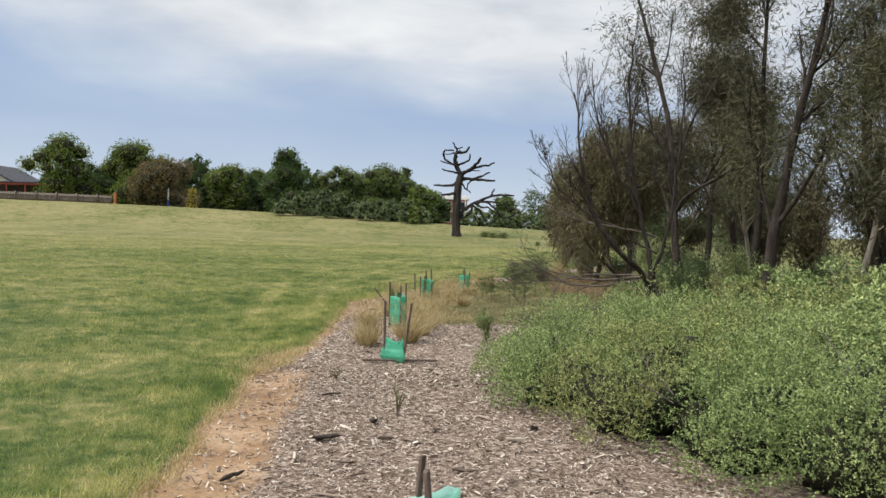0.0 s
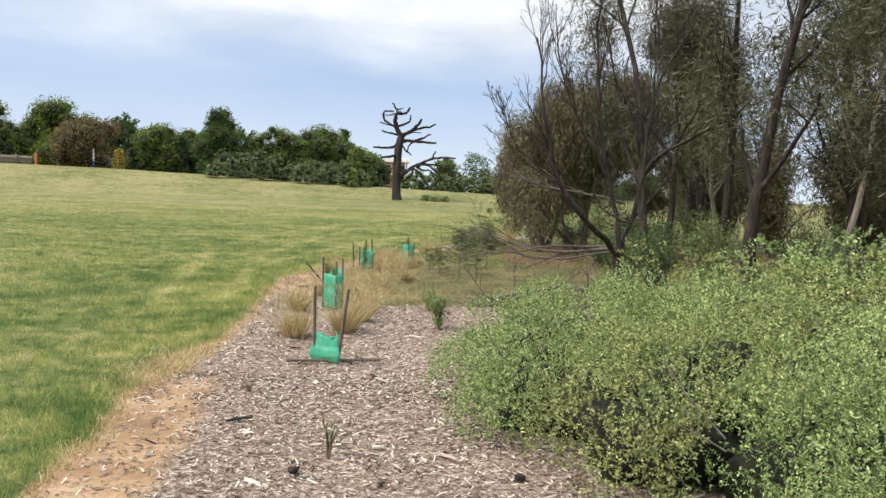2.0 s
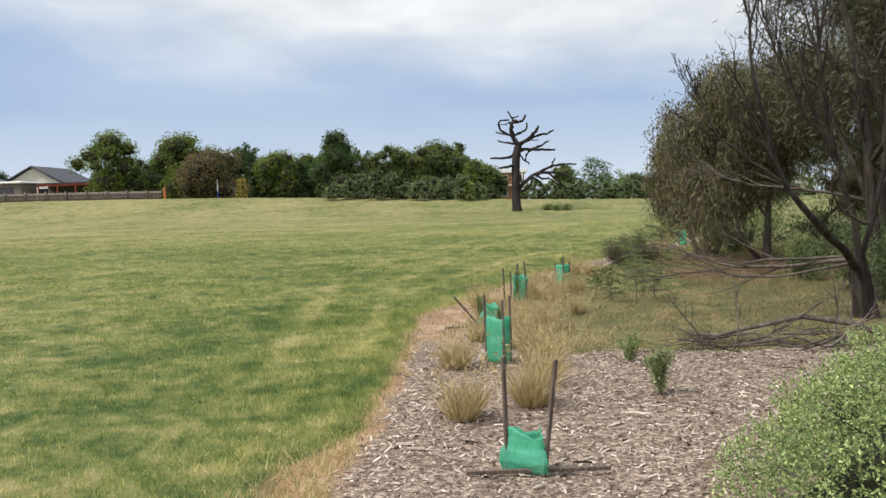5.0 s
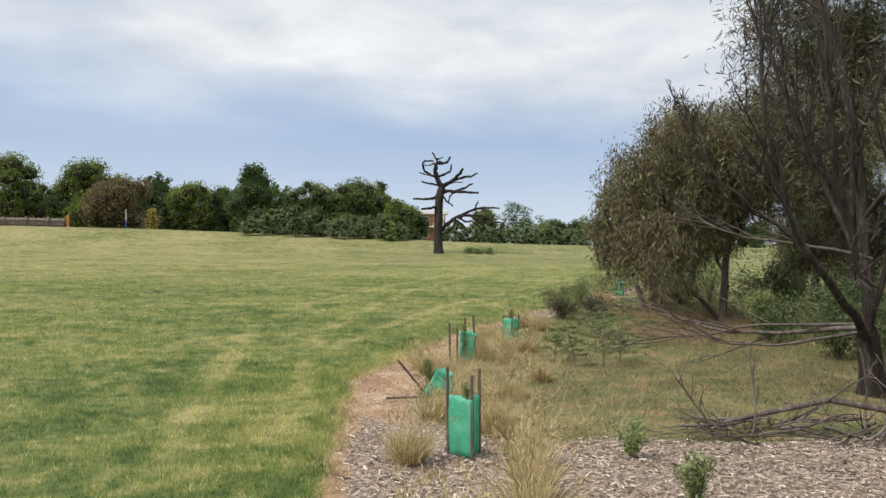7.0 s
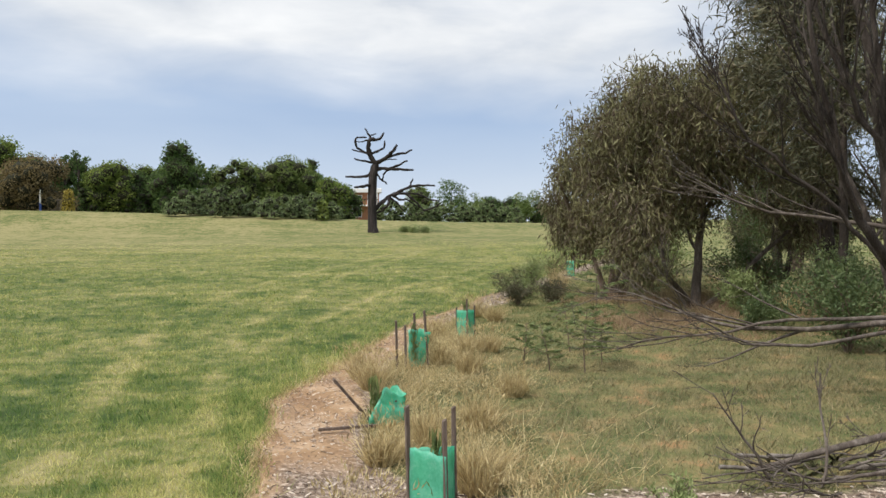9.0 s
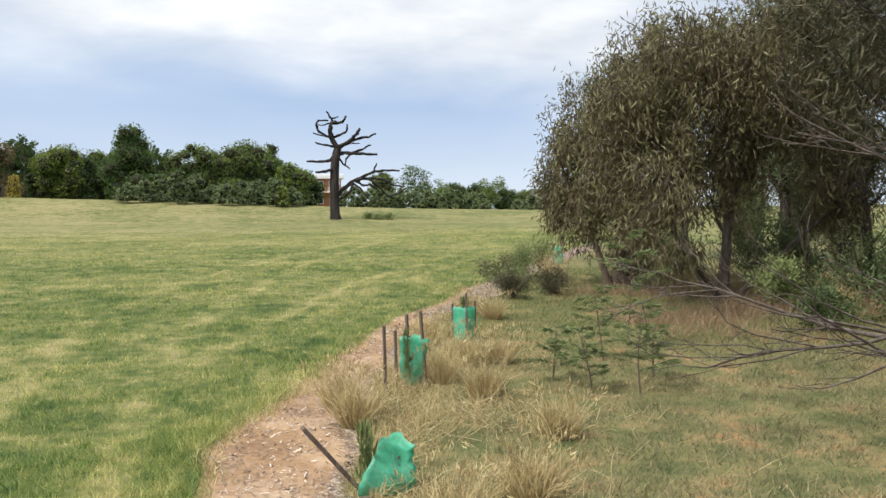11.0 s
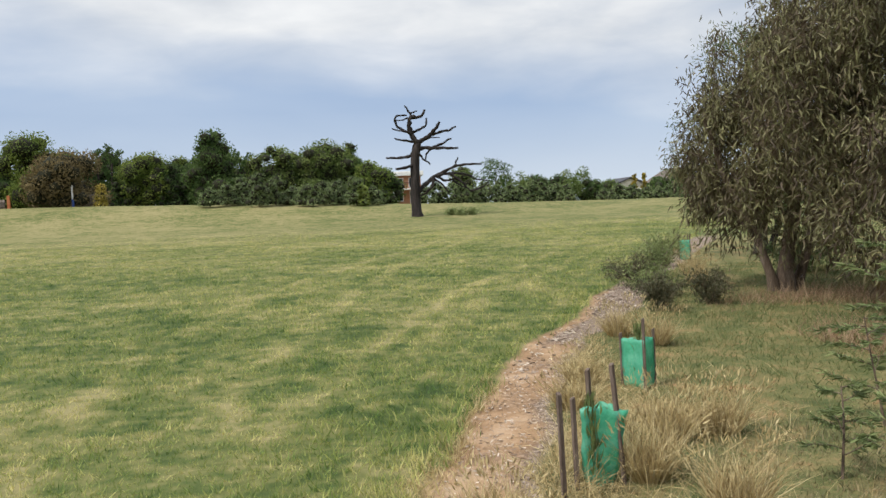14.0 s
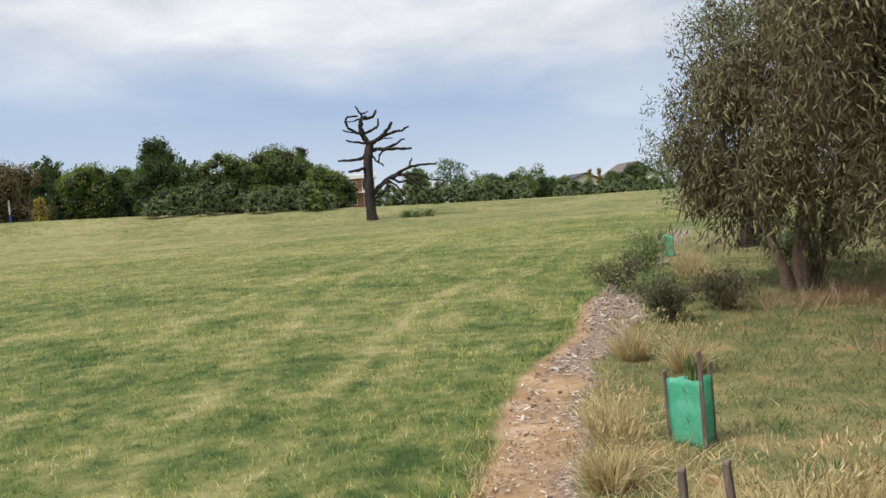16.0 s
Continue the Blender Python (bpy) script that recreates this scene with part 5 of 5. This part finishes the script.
def far_tree(x, y, h, hw, tint, style, seed, name=None, base=None):
    """A tree seen across the field. style: round, tall, gum, poplar, bush."""
    rng = np.random.default_rng(900 + seed)
    name = name or {"bush": "field_shrub", "poplar": "poplar_tree", "gum": "gum_tree"}.get(style, "garden_tree")
    words = {"bush": "shrub in a dense band across the field", "poplar": "narrow upright tree in the far tree line", "gum": "open-crowned gum tree beyond the field", "tall": "tall tree in the far tree line", "round": "round-crowned tree in the far tree line"}[style]
    e = thing(name, x, y, WORDS[tint] + " " + words, "shrub" if style == "bush" else "tree", "far shrubs" if style == "bush" else "far trees", z=base)
    trunk = bend((0, 0, -0.1), (rng.normal(0, 0.05), rng.normal(0, 0.05), 1), h * 0.7, 6, 0.05, 0, rng)
    tr = max(0.05, h * 0.024)
    V, F = tube(trunk, np.linspace(tr, tr * 0.3, 7), 7, rng, 0.1)
    sub("trunk", V, F, M_BARK, e, shade=True)
    low = {"bush": 0.05, "poplar": 0.08, "round": 0.14, "tall": 0.12, "gum": 0.34}[style]
    blobs = {"bush": 20, "poplar": 16, "round": 30, "tall": 34, "gum": 20}[style]
    C, R = [], []
    for b in range(blobs):
        t = (b + rng.random()) / blobs
        if style == "bush":
            t = t ** 1.35
        wide = {"bush": math.sqrt(max(0.05, 1 - (t * 0.95) ** 2)), "poplar": (math.sin(math.pi * min(1, t * 0.8 + 0.18))) ** 0.6, "round": math.sqrt(max(0.04, 1 - (1.7 * t - 0.78) ** 2 * 1.0)) if t < 0.98 else 0.2,
                "tall": (1 - 0.72 * t) * (0.7 + 0.6 * rng.random()) * min(1, 0.5 + 2 * t), "gum": 0.55 + 0.45 * math.sin(math.pi * t)}[style]
        a, q = rng.random() * 6.28, math.sqrt(rng.random()) * 0.80
        r = hw * rng.uniform(0.26, 0.46) * (0.8 if style in ("gum", "tall") else 1)
        c = np.array([math.cos(a) * q * hw * wide, math.sin(a) * q * hw * wide, h * (low + (1 - low) * t) - r * 0.55])
        c[2] = max(c[2], r * 0.5)
        C.append(c)
        R.append(r)
        if style != "bush" and b % 3 == 0:
            k = trunk[min(6, int(t * 5) + 1)]
            V, F = tube([k, (k + c) / 2 + np.array([0, 0, 0.1]), c], [tr * 0.4, tr * 0.25, tr * 0.1], 5)
            sub("limb", V, F, M_BARK, e)
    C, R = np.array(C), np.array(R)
    # one near-black lump per clump closes gaps and paints the crown's inner shade
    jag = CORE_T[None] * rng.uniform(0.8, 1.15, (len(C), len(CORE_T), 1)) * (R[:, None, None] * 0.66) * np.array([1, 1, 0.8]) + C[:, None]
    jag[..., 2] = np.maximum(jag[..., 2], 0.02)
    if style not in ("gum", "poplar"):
        sub("shade_core", jag.reshape(-1, 3), (CORE_F[None] + (np.arange(len(C)) * len(CORE_T))[:, None, None]).reshape(-1, 3), M_SHADE_CORE, e, "near-black cores that stand in for the shade inside the crown")
    size = 0.23 if style == "bush" else 0.275
    per = np.maximum(60, (R ** 2 * 118)).astype(int)
    idx = np.repeat(np.arange(len(C)), per)
    d = unit(rng.normal(size=(len(idx), 3)))
    rad = R[idx] * rng.uniform(0.45, 1.08, len(idx)) ** 0.7
    P = C[idx] + d * rad[:, None] * np.array([1, 1, 0.8])
    ok = P[:, 2] > 0.03
    P, d = P[ok], d[ok]
    if style in ("gum", "bush"):
        face = d * 0.4 + rng.normal(0, 0.6, P.shape) + np.array([0, 0, -0.2])
    elif style == "poplar":
        face = d * 0.3 + rng.normal(0, 0.4, P.shape) + np.array([0, 0, 0.9])
    else:
        face = d * 0.6 + rng.normal(0, 0.6, P.shape)
    s = size * rng.uniform(0.6, 1.35, len(P))
    V, F = leaves(P - face * 0.05, face, s, s * rng.uniform(0.45, 0.7, len(P)), rng)
    sub("crown", V, F, FAR[tint], e)


EYE_X, EYE_Y, EYE_Z = -1.45, 12.5, 1.46


def seen(u, depth):
    """The place at that depth along a bearing: u is the bearing's tangent from the spot where the field opens."""
    return EYE_X + u * depth, EYE_Y + depth


# bearing, depth, top (tangent above the level), half width, tint, style
FAR_TREES = (
    (-0.655, 132, .070, 4.0, "dark", "round"), (-0.50, 106, .108, 4.4, "fresh", "round"), (-0.455, 116, .062, 3.5, "dark", "round"), (-0.388, 108, .100, 5.0, "fresh", "round"),
    (-0.354, 101, .080, 4.1, "brown", "round"), (-0.322, 112, .084, 1.0, "dark", "poplar"), (-0.310, 112, .088, 1.0, "dark", "poplar"), (-0.297, 112, .080, 1.0, "dark", "poplar"), (-0.268, 108, .076, 3.4, "fresh", "round"))
FAR_TREES_B = (
    (-0.236, 110, .064, 2.6, "dark", "round"), (-0.194, 106, .0965, 4.2, "dark", "tall"), (-0.175, 110, .070, 1.0, "dark", "poplar"), (-0.163, 111, .074, 1.0, "dark", "poplar"), (-0.150, 110, .072, 1.0, "dark", "poplar"),
    (-0.128, 107, .077, 2.8, "olive", "round"), (-0.098, 110, .070, 2.4, "olive", "tall"), (-0.064, 106, .079, 3.7, "olive", "round"), (-0.035, 110, .077, 2.0, "dark", "tall"), (-0.012, 104, .054, 2.7, "fresh", "round"), (0.004, 110, .045, 2.4, "dark", "round"))
FAR_TREES_C = (
    (0.10, 128, .044, 2.6, "olive", "round"), (0.135, 124, .052, 2.4, "dark", "gum"), (0.158, 124, .036, 2.6, "olive", "gum"), (0.182, 130, .030, 2.6, "dark", "round"), (0.232, 128, .036, 2.6, "olive", "gum"), (0.213, 132, .030, 2.5, "dark", "round"),
    (0.250, 132, .024, 2.5, "dark", "round"), (0.272, 134, .021, 2.4, "olive", "round"), (0.335, 138, .022, 2.4, "dark", "round"), (0.365, 138, .030, 2.2, "dark", "round"), (0.40, 135, .048, 2.6, "olive", "gum"), (0.44, 138, .030, 3.0, "dark", "round"))
for i, (u, dep, top, hw, tint, style) in enumerate(FAR_TREES + FAR_TREES_B + FAR_TREES_C):
    x, y = seen(u, dep)
    far_tree(x, y, (EYE_Z + top * dep - float(hill(x, y))) * 1.06, hw * 1.18, tint, style, i)
# a second row closes the gaps of the far line
for i in range(16):
    x, y = seen(-0.43 + i * 0.0285, 117 + (i * 5 % 4))
    far_tree(x, y, 6.3 + (i * 11 % 5) * 0.35 - (0.9 if i > 12 else 0), 2.9, ("dark", "olive", "dark", "fresh")[i % 4], "round", 150 + i)
# the hedge-like dark fill between the trunks of the far line
for i in range(10):
    x, y = seen(-0.50 + i * 0.052, 115 + (i * 7 % 5))
    far_tree(x, y, 5.0 + (i * 13 % 7) * 0.32 - (1.3 if i > 19 else 0), 2.9, "dark", "bush", 200 + i, "dark_hedge_shrub")
for i in range(8):
    x, y = seen(-0.30 + i * 0.017, 107 + (i % 3))
    far_tree(x, y, 3.4 + (i * 5 % 4) * 0.3, 2.0, "dark", "bush", 240 + i, "dark_hedge_shrub")
# bands of shrubs out in the field
for i in range(11):
    u = -0.198 + i * 0.0188
    x, y = seen(u, 92 + (i % 3) * 1.6)
    far_tree(x, y, 2.0 + (i * 11 % 5) * 0.28 + (0.7 if i in (2, 3) else 0), 1.5, "grey", "bush", 300 + i)
x, y = seen(-0.022, 91.5)
far_tree(x, y, 2.3, 0.85, "lime", "bush", 330)
for i in range(13):
    x, y = seen(0.052 + i * 0.0142, 99 + (i % 3) * 1.5)
    far_tree(x, y, 2.1 + (i * 7 % 4) * 0.2, 1.35, "grey", "bush", 340 + i)
for i in range(9):
    x, y = seen(0.268 + i * 0.017, 110 + (i % 3) * 1.5)
    far_tree(x, y, 1.6 + (i * 7 % 4) * 0.2, 1.5, "grey", "bush", 360 + i)
for i, u in enumerate((0.306, 0.318)):
    x, y = seen(u, 116)
    far_tree(x, y, 3.4 + 0.2 * i, 0.5, "gold", "poplar", 380 + i)
x, y = seen(-0.321, 98)
far_tree(x, y, 2.6, 0.95, "gold", "bush", 390, "yellow_garden_shrub")

# ---- houses and fences ----
M_ROOF = rough_mat("grey_roof_tiles", (0.035, 0.035, 0.04), (0.06, 0.06, 0.068), (0.09, 0.09, 0.10), 2, 0.8, 0.4)
M_ROOFB = rough_mat("brown_roof_tiles", (0.08, 0.062, 0.05), (0.12, 0.095, 0.08), (0.16, 0.13, 0.11), 2, 0.8, 0.4)
M_BRICK = rough_mat("orange_brick", (0.30, 0.13, 0.075), (0.38, 0.18, 0.10), (0.44, 0.24, 0.15), 3, 0.9, 0.3)
M_CREAM = rough_mat("cream_render", (0.55, 0.50, 0.42), (0.64, 0.59, 0.50), (0.70, 0.66, 0.58), 1.5, 0.85, 0.1)
M_WHITE = rough_mat("white_paint", (0.70, 0.69, 0.66), (0.78, 0.77, 0.75), (0.83, 0.82, 0.80), 2, 0.6, 0.05)
M_PALING = rough_mat("grey_palings", (0.10, 0.08, 0.065), (0.17, 0.14, 0.115), (0.25, 0.21, 0.18), 3, 0.9, 0.4, (3, 3, 0.6))
M_REDPAINT = rough_mat("faded_red_paint", (0.26, 0.05, 0.035), (0.33, 0.075, 0.05), (0.38, 0.11, 0.08), 2, 0.7, 0.1)
M_RUST = rough_mat("orange_steel", (0.30, 0.09, 0.035), (0.38, 0.13, 0.05), (0.45, 0.18, 0.08), 3, 0.7, 0.1)
M_BLUE = rough_mat("blue_paint", (0.03, 0.06, 0.20), (0.05, 0.09, 0.28), (0.08, 0.13, 0.33), 3, 0.6, 0.1)
_k = Nodes("window_glass")
M_PANE = _k.done((0.02, 0.025, 0.03), 0.08, None, spec=0.6)


def window(parent, x, y, z, w, h):
    """A window on a wall that faces -y."""
    fr = part("window", box(w + 0.16, 0.10, h + 0.16, (x, y - 0.03, z - 0.08), 0.01), M_WHITE, parent, "white framed window")
    part("pane", box(w, 0.03, h, (x, y - 0.075, z), 0), M_PANE, fr, "dark glass pane")


def gable_roof(w, d, z, rise, over):
    """A gable roof whose ridge runs along y, with thickness."""
    bm = bmesh.new()
    a, b = w / 2 + over, d / 2 + over
    lo = [bm.verts.new(p) for p in ((-a, -b, z), (0, -b, z + rise), (a, -b, z), (-a, b, z), (0, b, z + rise), (a, b, z))]
    hi = [bm.verts.new((v.co.x, v.co.y, v.co.z + 0.18)) for v in lo]
    for q in ((0, 1, 4, 3), (1, 2, 5, 4)):
        bm.faces.new([lo[i] for i in q])
        bm.faces.new([hi[i] for i in reversed(q)])
    for i, j in ((0, 1), (1, 2), (2, 5), (5, 4), (4, 3), (3, 0)):
        bm.faces.new((lo[i], lo[j], hi[j], hi[i]))
    bmesh.ops.recalc_face_normals(bm, faces=bm.faces[:])
    return bm


def gable_wall(w, d, z, rise):
    bm = bmesh.new()
    f, g = -d / 2, d / 2
    vs = [bm.verts.new(p) for p in ((-w / 2, f, 0), (w / 2, f, 0), (w / 2, f, z), (0, f, z + rise), (-w / 2, f, z), (-w / 2, g, 0), (w / 2, g, 0), (w / 2, g, z), (0, g, z + rise), (-w / 2, g, z))]
    for q in ((0, 1, 2, 3, 4), (9, 8, 7, 6, 5), (1, 6, 7, 2), (5, 0, 4, 9), (5, 6, 1, 0)):
        bm.faces.new([vs[i] for i in q])
    bmesh.ops.recalc_face_normals(bm, faces=bm.faces[:])
    return bm


def house(u, dep, w, d, eave, rise, walls, roof, label, windows, rot=0, sink=0.0):
    x, y = seen(u, dep)
    e = thing("house", x, y, label, "house", z=float(hill(x, y)) - sink, rot=rot)
    part("wall", gable_wall(w, d, eave, rise - 0.1), walls, e)
    part("roof", gable_roof(w, d, eave, rise, 0.5), roof, e, "tiled gable roof")
    part("gutter", box(w + 1.0, 0.14, 0.16, (0, -d / 2 - 0.50, eave - 0.12), 0.02), M_WHITE, e, "pale gutter")
    for wx, wz, ww, wh in windows:
        window(e, wx, -d / 2, wz, ww, wh)
    return e


h = house(-0.572, 116, 9, 10, 2.7, 2.6, M_CREAM, M_ROOF, "single-storey house with a dark grey tiled gable roof", ((-2.5, 0.9, 1.6, 1.2), (1.5, 0.9, 1.6, 1.2)))
house(-0.675, 122, 14, 10, 2.6, 2.0, M_CREAM, M_ROOF, "low cream house with a grey tiled roof beyond the fence", ((-3, 0.9, 1.6, 1.2), (3, 0.9, 1.6, 1.2)))
house(0.292, 150, 9, 9, 1.8, 2.0, M_CREAM, M_ROOF, "distant cream house with a pale grey roof", ((-2, 0.7, 1.2, 1.0), (2, 0.7, 1.2, 1.0)))
house(0.355, 145, 8.5, 9, 2.2, 2.8, M_CREAM, M_ROOFB, "distant house with a brown tiled gable roof", ((-2, 0.9, 1.2, 1.0), (2, 0.9, 1.2, 1.0)))


def carport():
    x, y = seen(-0.555, 104)
    e = thing("carport", x, y, "dark carport with a red painted beam", "carport")
    for px in (-4.0, -1.3, 1.3, 4.0):
        part("post", box(0.14, 0.14, 2.2, (px, 0, 0), 0.01), M_REDPAINT, e)
    part("beam", box(8.6, 0.14, 0.28, (0, 0, 2.2), 0.01), M_REDPAINT, e, "faded red timber beam")
    part("roof", box(9.2, 4.0, 0.16, (0, 1.8, 2.49), 0.02), M_ROOF, e, "dark flat roof")
    part("back_wall", box(9.0, 0.15, 2.45, (0, 3.5, 0)), M_PALING, e)


carport()


def shed():
    x, y = seen(-0.64, 104)
    e = thing("garden_shed", x, y, "pale grey metal shed with a low white roof", "shed")
    part("wall", box(7.0, 4.0, 2.6), M_PALING, e)
    part("roof", box(7.6, 4.6, 0.3, (0, 0, 2.6), 0.08), M_WHITE, e, "low white metal roof")
    part("door", box(2.4, 0.06, 2.1, (1.2, -2.03, 0)), M_ROOF, e, "dark roller door")


shed()


def brick_house():
    """The two-storey house behind the dead tree: brick below, balcony and white roof above."""
    x, y = seen(0.0295, 122)
    e = thing("two_storey_house", x, y, "two-storey orange brick house with a flat white roof", "house")
    part("wall", box(4.2, 5.0, 4.1), M_BRICK, e, "orange brick wall")
    part("roof", box(5.0, 6.0, 0.6, (0, 0, 4.1), 0.04), M_WHITE, e, "flat white roof")
    part("balcony", box(4.0, 1.0, 0.2, (0, -3.0, 2.1), 0.02), M_WHITE, e, "pale balcony slab")
    for i in range(7):
        part("baluster", box(0.05, 0.05, 0.75, (-1.8 + i * 0.6, -3.42, 2.3)), M_STAG, e)
    part("rail", box(3.9, 0.08, 0.08, (0, -3.42, 3.05), 0.01), M_STAG, e, "dark balcony rail")
    for px in (-1.8, 1.8):
        part("post", box(0.16, 0.16, 4.0, (px, -3.3, 0), 0.01), M_WHITE, e)
    for wx, wz, ww, wh in ((-1.1, 0.6, 1.2, 1.2), (1.1, 0.3, 1.1, 1.6), (-1.1, 2.5, 1.3, 1.2), (1.1, 2.5, 1.3, 1.2)):
        window(e, wx, -2.5, wz, ww, wh)


brick_house()


def paling_fence(u0, dep0, u1, dep1, h, label, every=2.4, wide=0.20, mat=None):
    """Posts, rails and single palings along a line."""
    x0, y0 = seen(u0, dep0)
    x1, y1 = seen(u1, dep1)
    L = math.hypot(x1 - x0, y1 - y0)
    e = thing("paling_fence", x0, y0, label, "fence", z=float(hill(x0, y0)), rot=math.degrees(math.atan2(y1 - y0, x1 - x0)))

    def lift(s):
        return float(hill(x0 + (x1 - x0) * s / L, y0 + (y1 - y0) * s / L) - hill(x0, y0)) - 0.05
    slat = raw_mesh("paling", *_box_arrays(wide - 0.02, 0.03, h), mat or M_PALING)
    k = 0
    while k * wide < L:
        o = new("paling", slat)
        o.parent = e
        o.matrix_basis = pose(k * wide, 0.008 * (k % 3), lift(k * wide) - 0.03 * ((k * 7) % 4) / 4)
        k += 1
    post = raw_mesh("post", *_box_arrays(0.13, 0.13, h + 0.18), M_PALING)
    k = 0
    while k * every < L + 0.5:
        o = new("post", post)
        o.parent = e
        o.matrix_basis = pose(k * every, -0.10, lift(k * every))
        k += 1
    for z in (0.35, h - 0.3):
        n = 12
        line = [(L * i / n, -0.045, lift(L * i / n) + z) for i in range(n + 1)]
        V, F = tube(line, [0.04] * (n + 1), 4)
        sub("rail", V, F, M_PALING, e)
    return e


def _box_arrays(w, d, h):
    V = [(sx * w / 2, sy * d / 2, z) for z in (0, h) for sx, sy in ((-1, -1), (1, -1), (1, 1), (-1, 1))]
    F = [(3, 2, 1, 0), (4, 5, 6, 7), (0, 1, 5, 4), (1, 2, 6, 5), (2, 3, 7, 6), (3, 0, 4, 7)]
    return np.array(V, float), np.array(F)


paling_fence(-0.70, 97, -0.428, 100, 1.15, "low weathered grey paling fence at the field's far edge", 2.6, 0.34)


def timber_screen():
    x, y = seen(-0.3335, 99)
    e = thing("timber_screen", x, y, "low screen of pale horizontal timber boards", "fence")
    for i in range(6):
        part("board", box(3.4, 0.05, 0.20, (0, 0, 0.08 + i * 0.225), 0.01), M_PALING, e)
    for px in (-1.7, 0, 1.7):
        part("post", box(0.12, 0.12, 1.5, (px, 0.09, 0), 0.01), M_PALING, e)


timber_screen()


def marker_post():
    x, y = seen(-0.3525, 98)
    e = thing("marker_post", x, y, "tall white post with a blue base at the field's edge", "post")
    part("shaft", box(0.16, 0.16, 2.45, (0, 0, 0), 0.02), M_WHITE, e)
    part("base_sleeve", box(0.22, 0.22, 0.9, (0.02, 0, 0), 0.02), M_BLUE, e, "blue painted sleeve")


marker_post()


def orange_post():
    x, y = seen(-0.4235, 99.5)
    e = thing("gate_post", x, y, "short orange gate post at the end of the fence", "post")
    part("shaft", box(0.34, 0.2, 1.5, (0, 0, 0), 0.02), M_RUST, e)


orange_post()
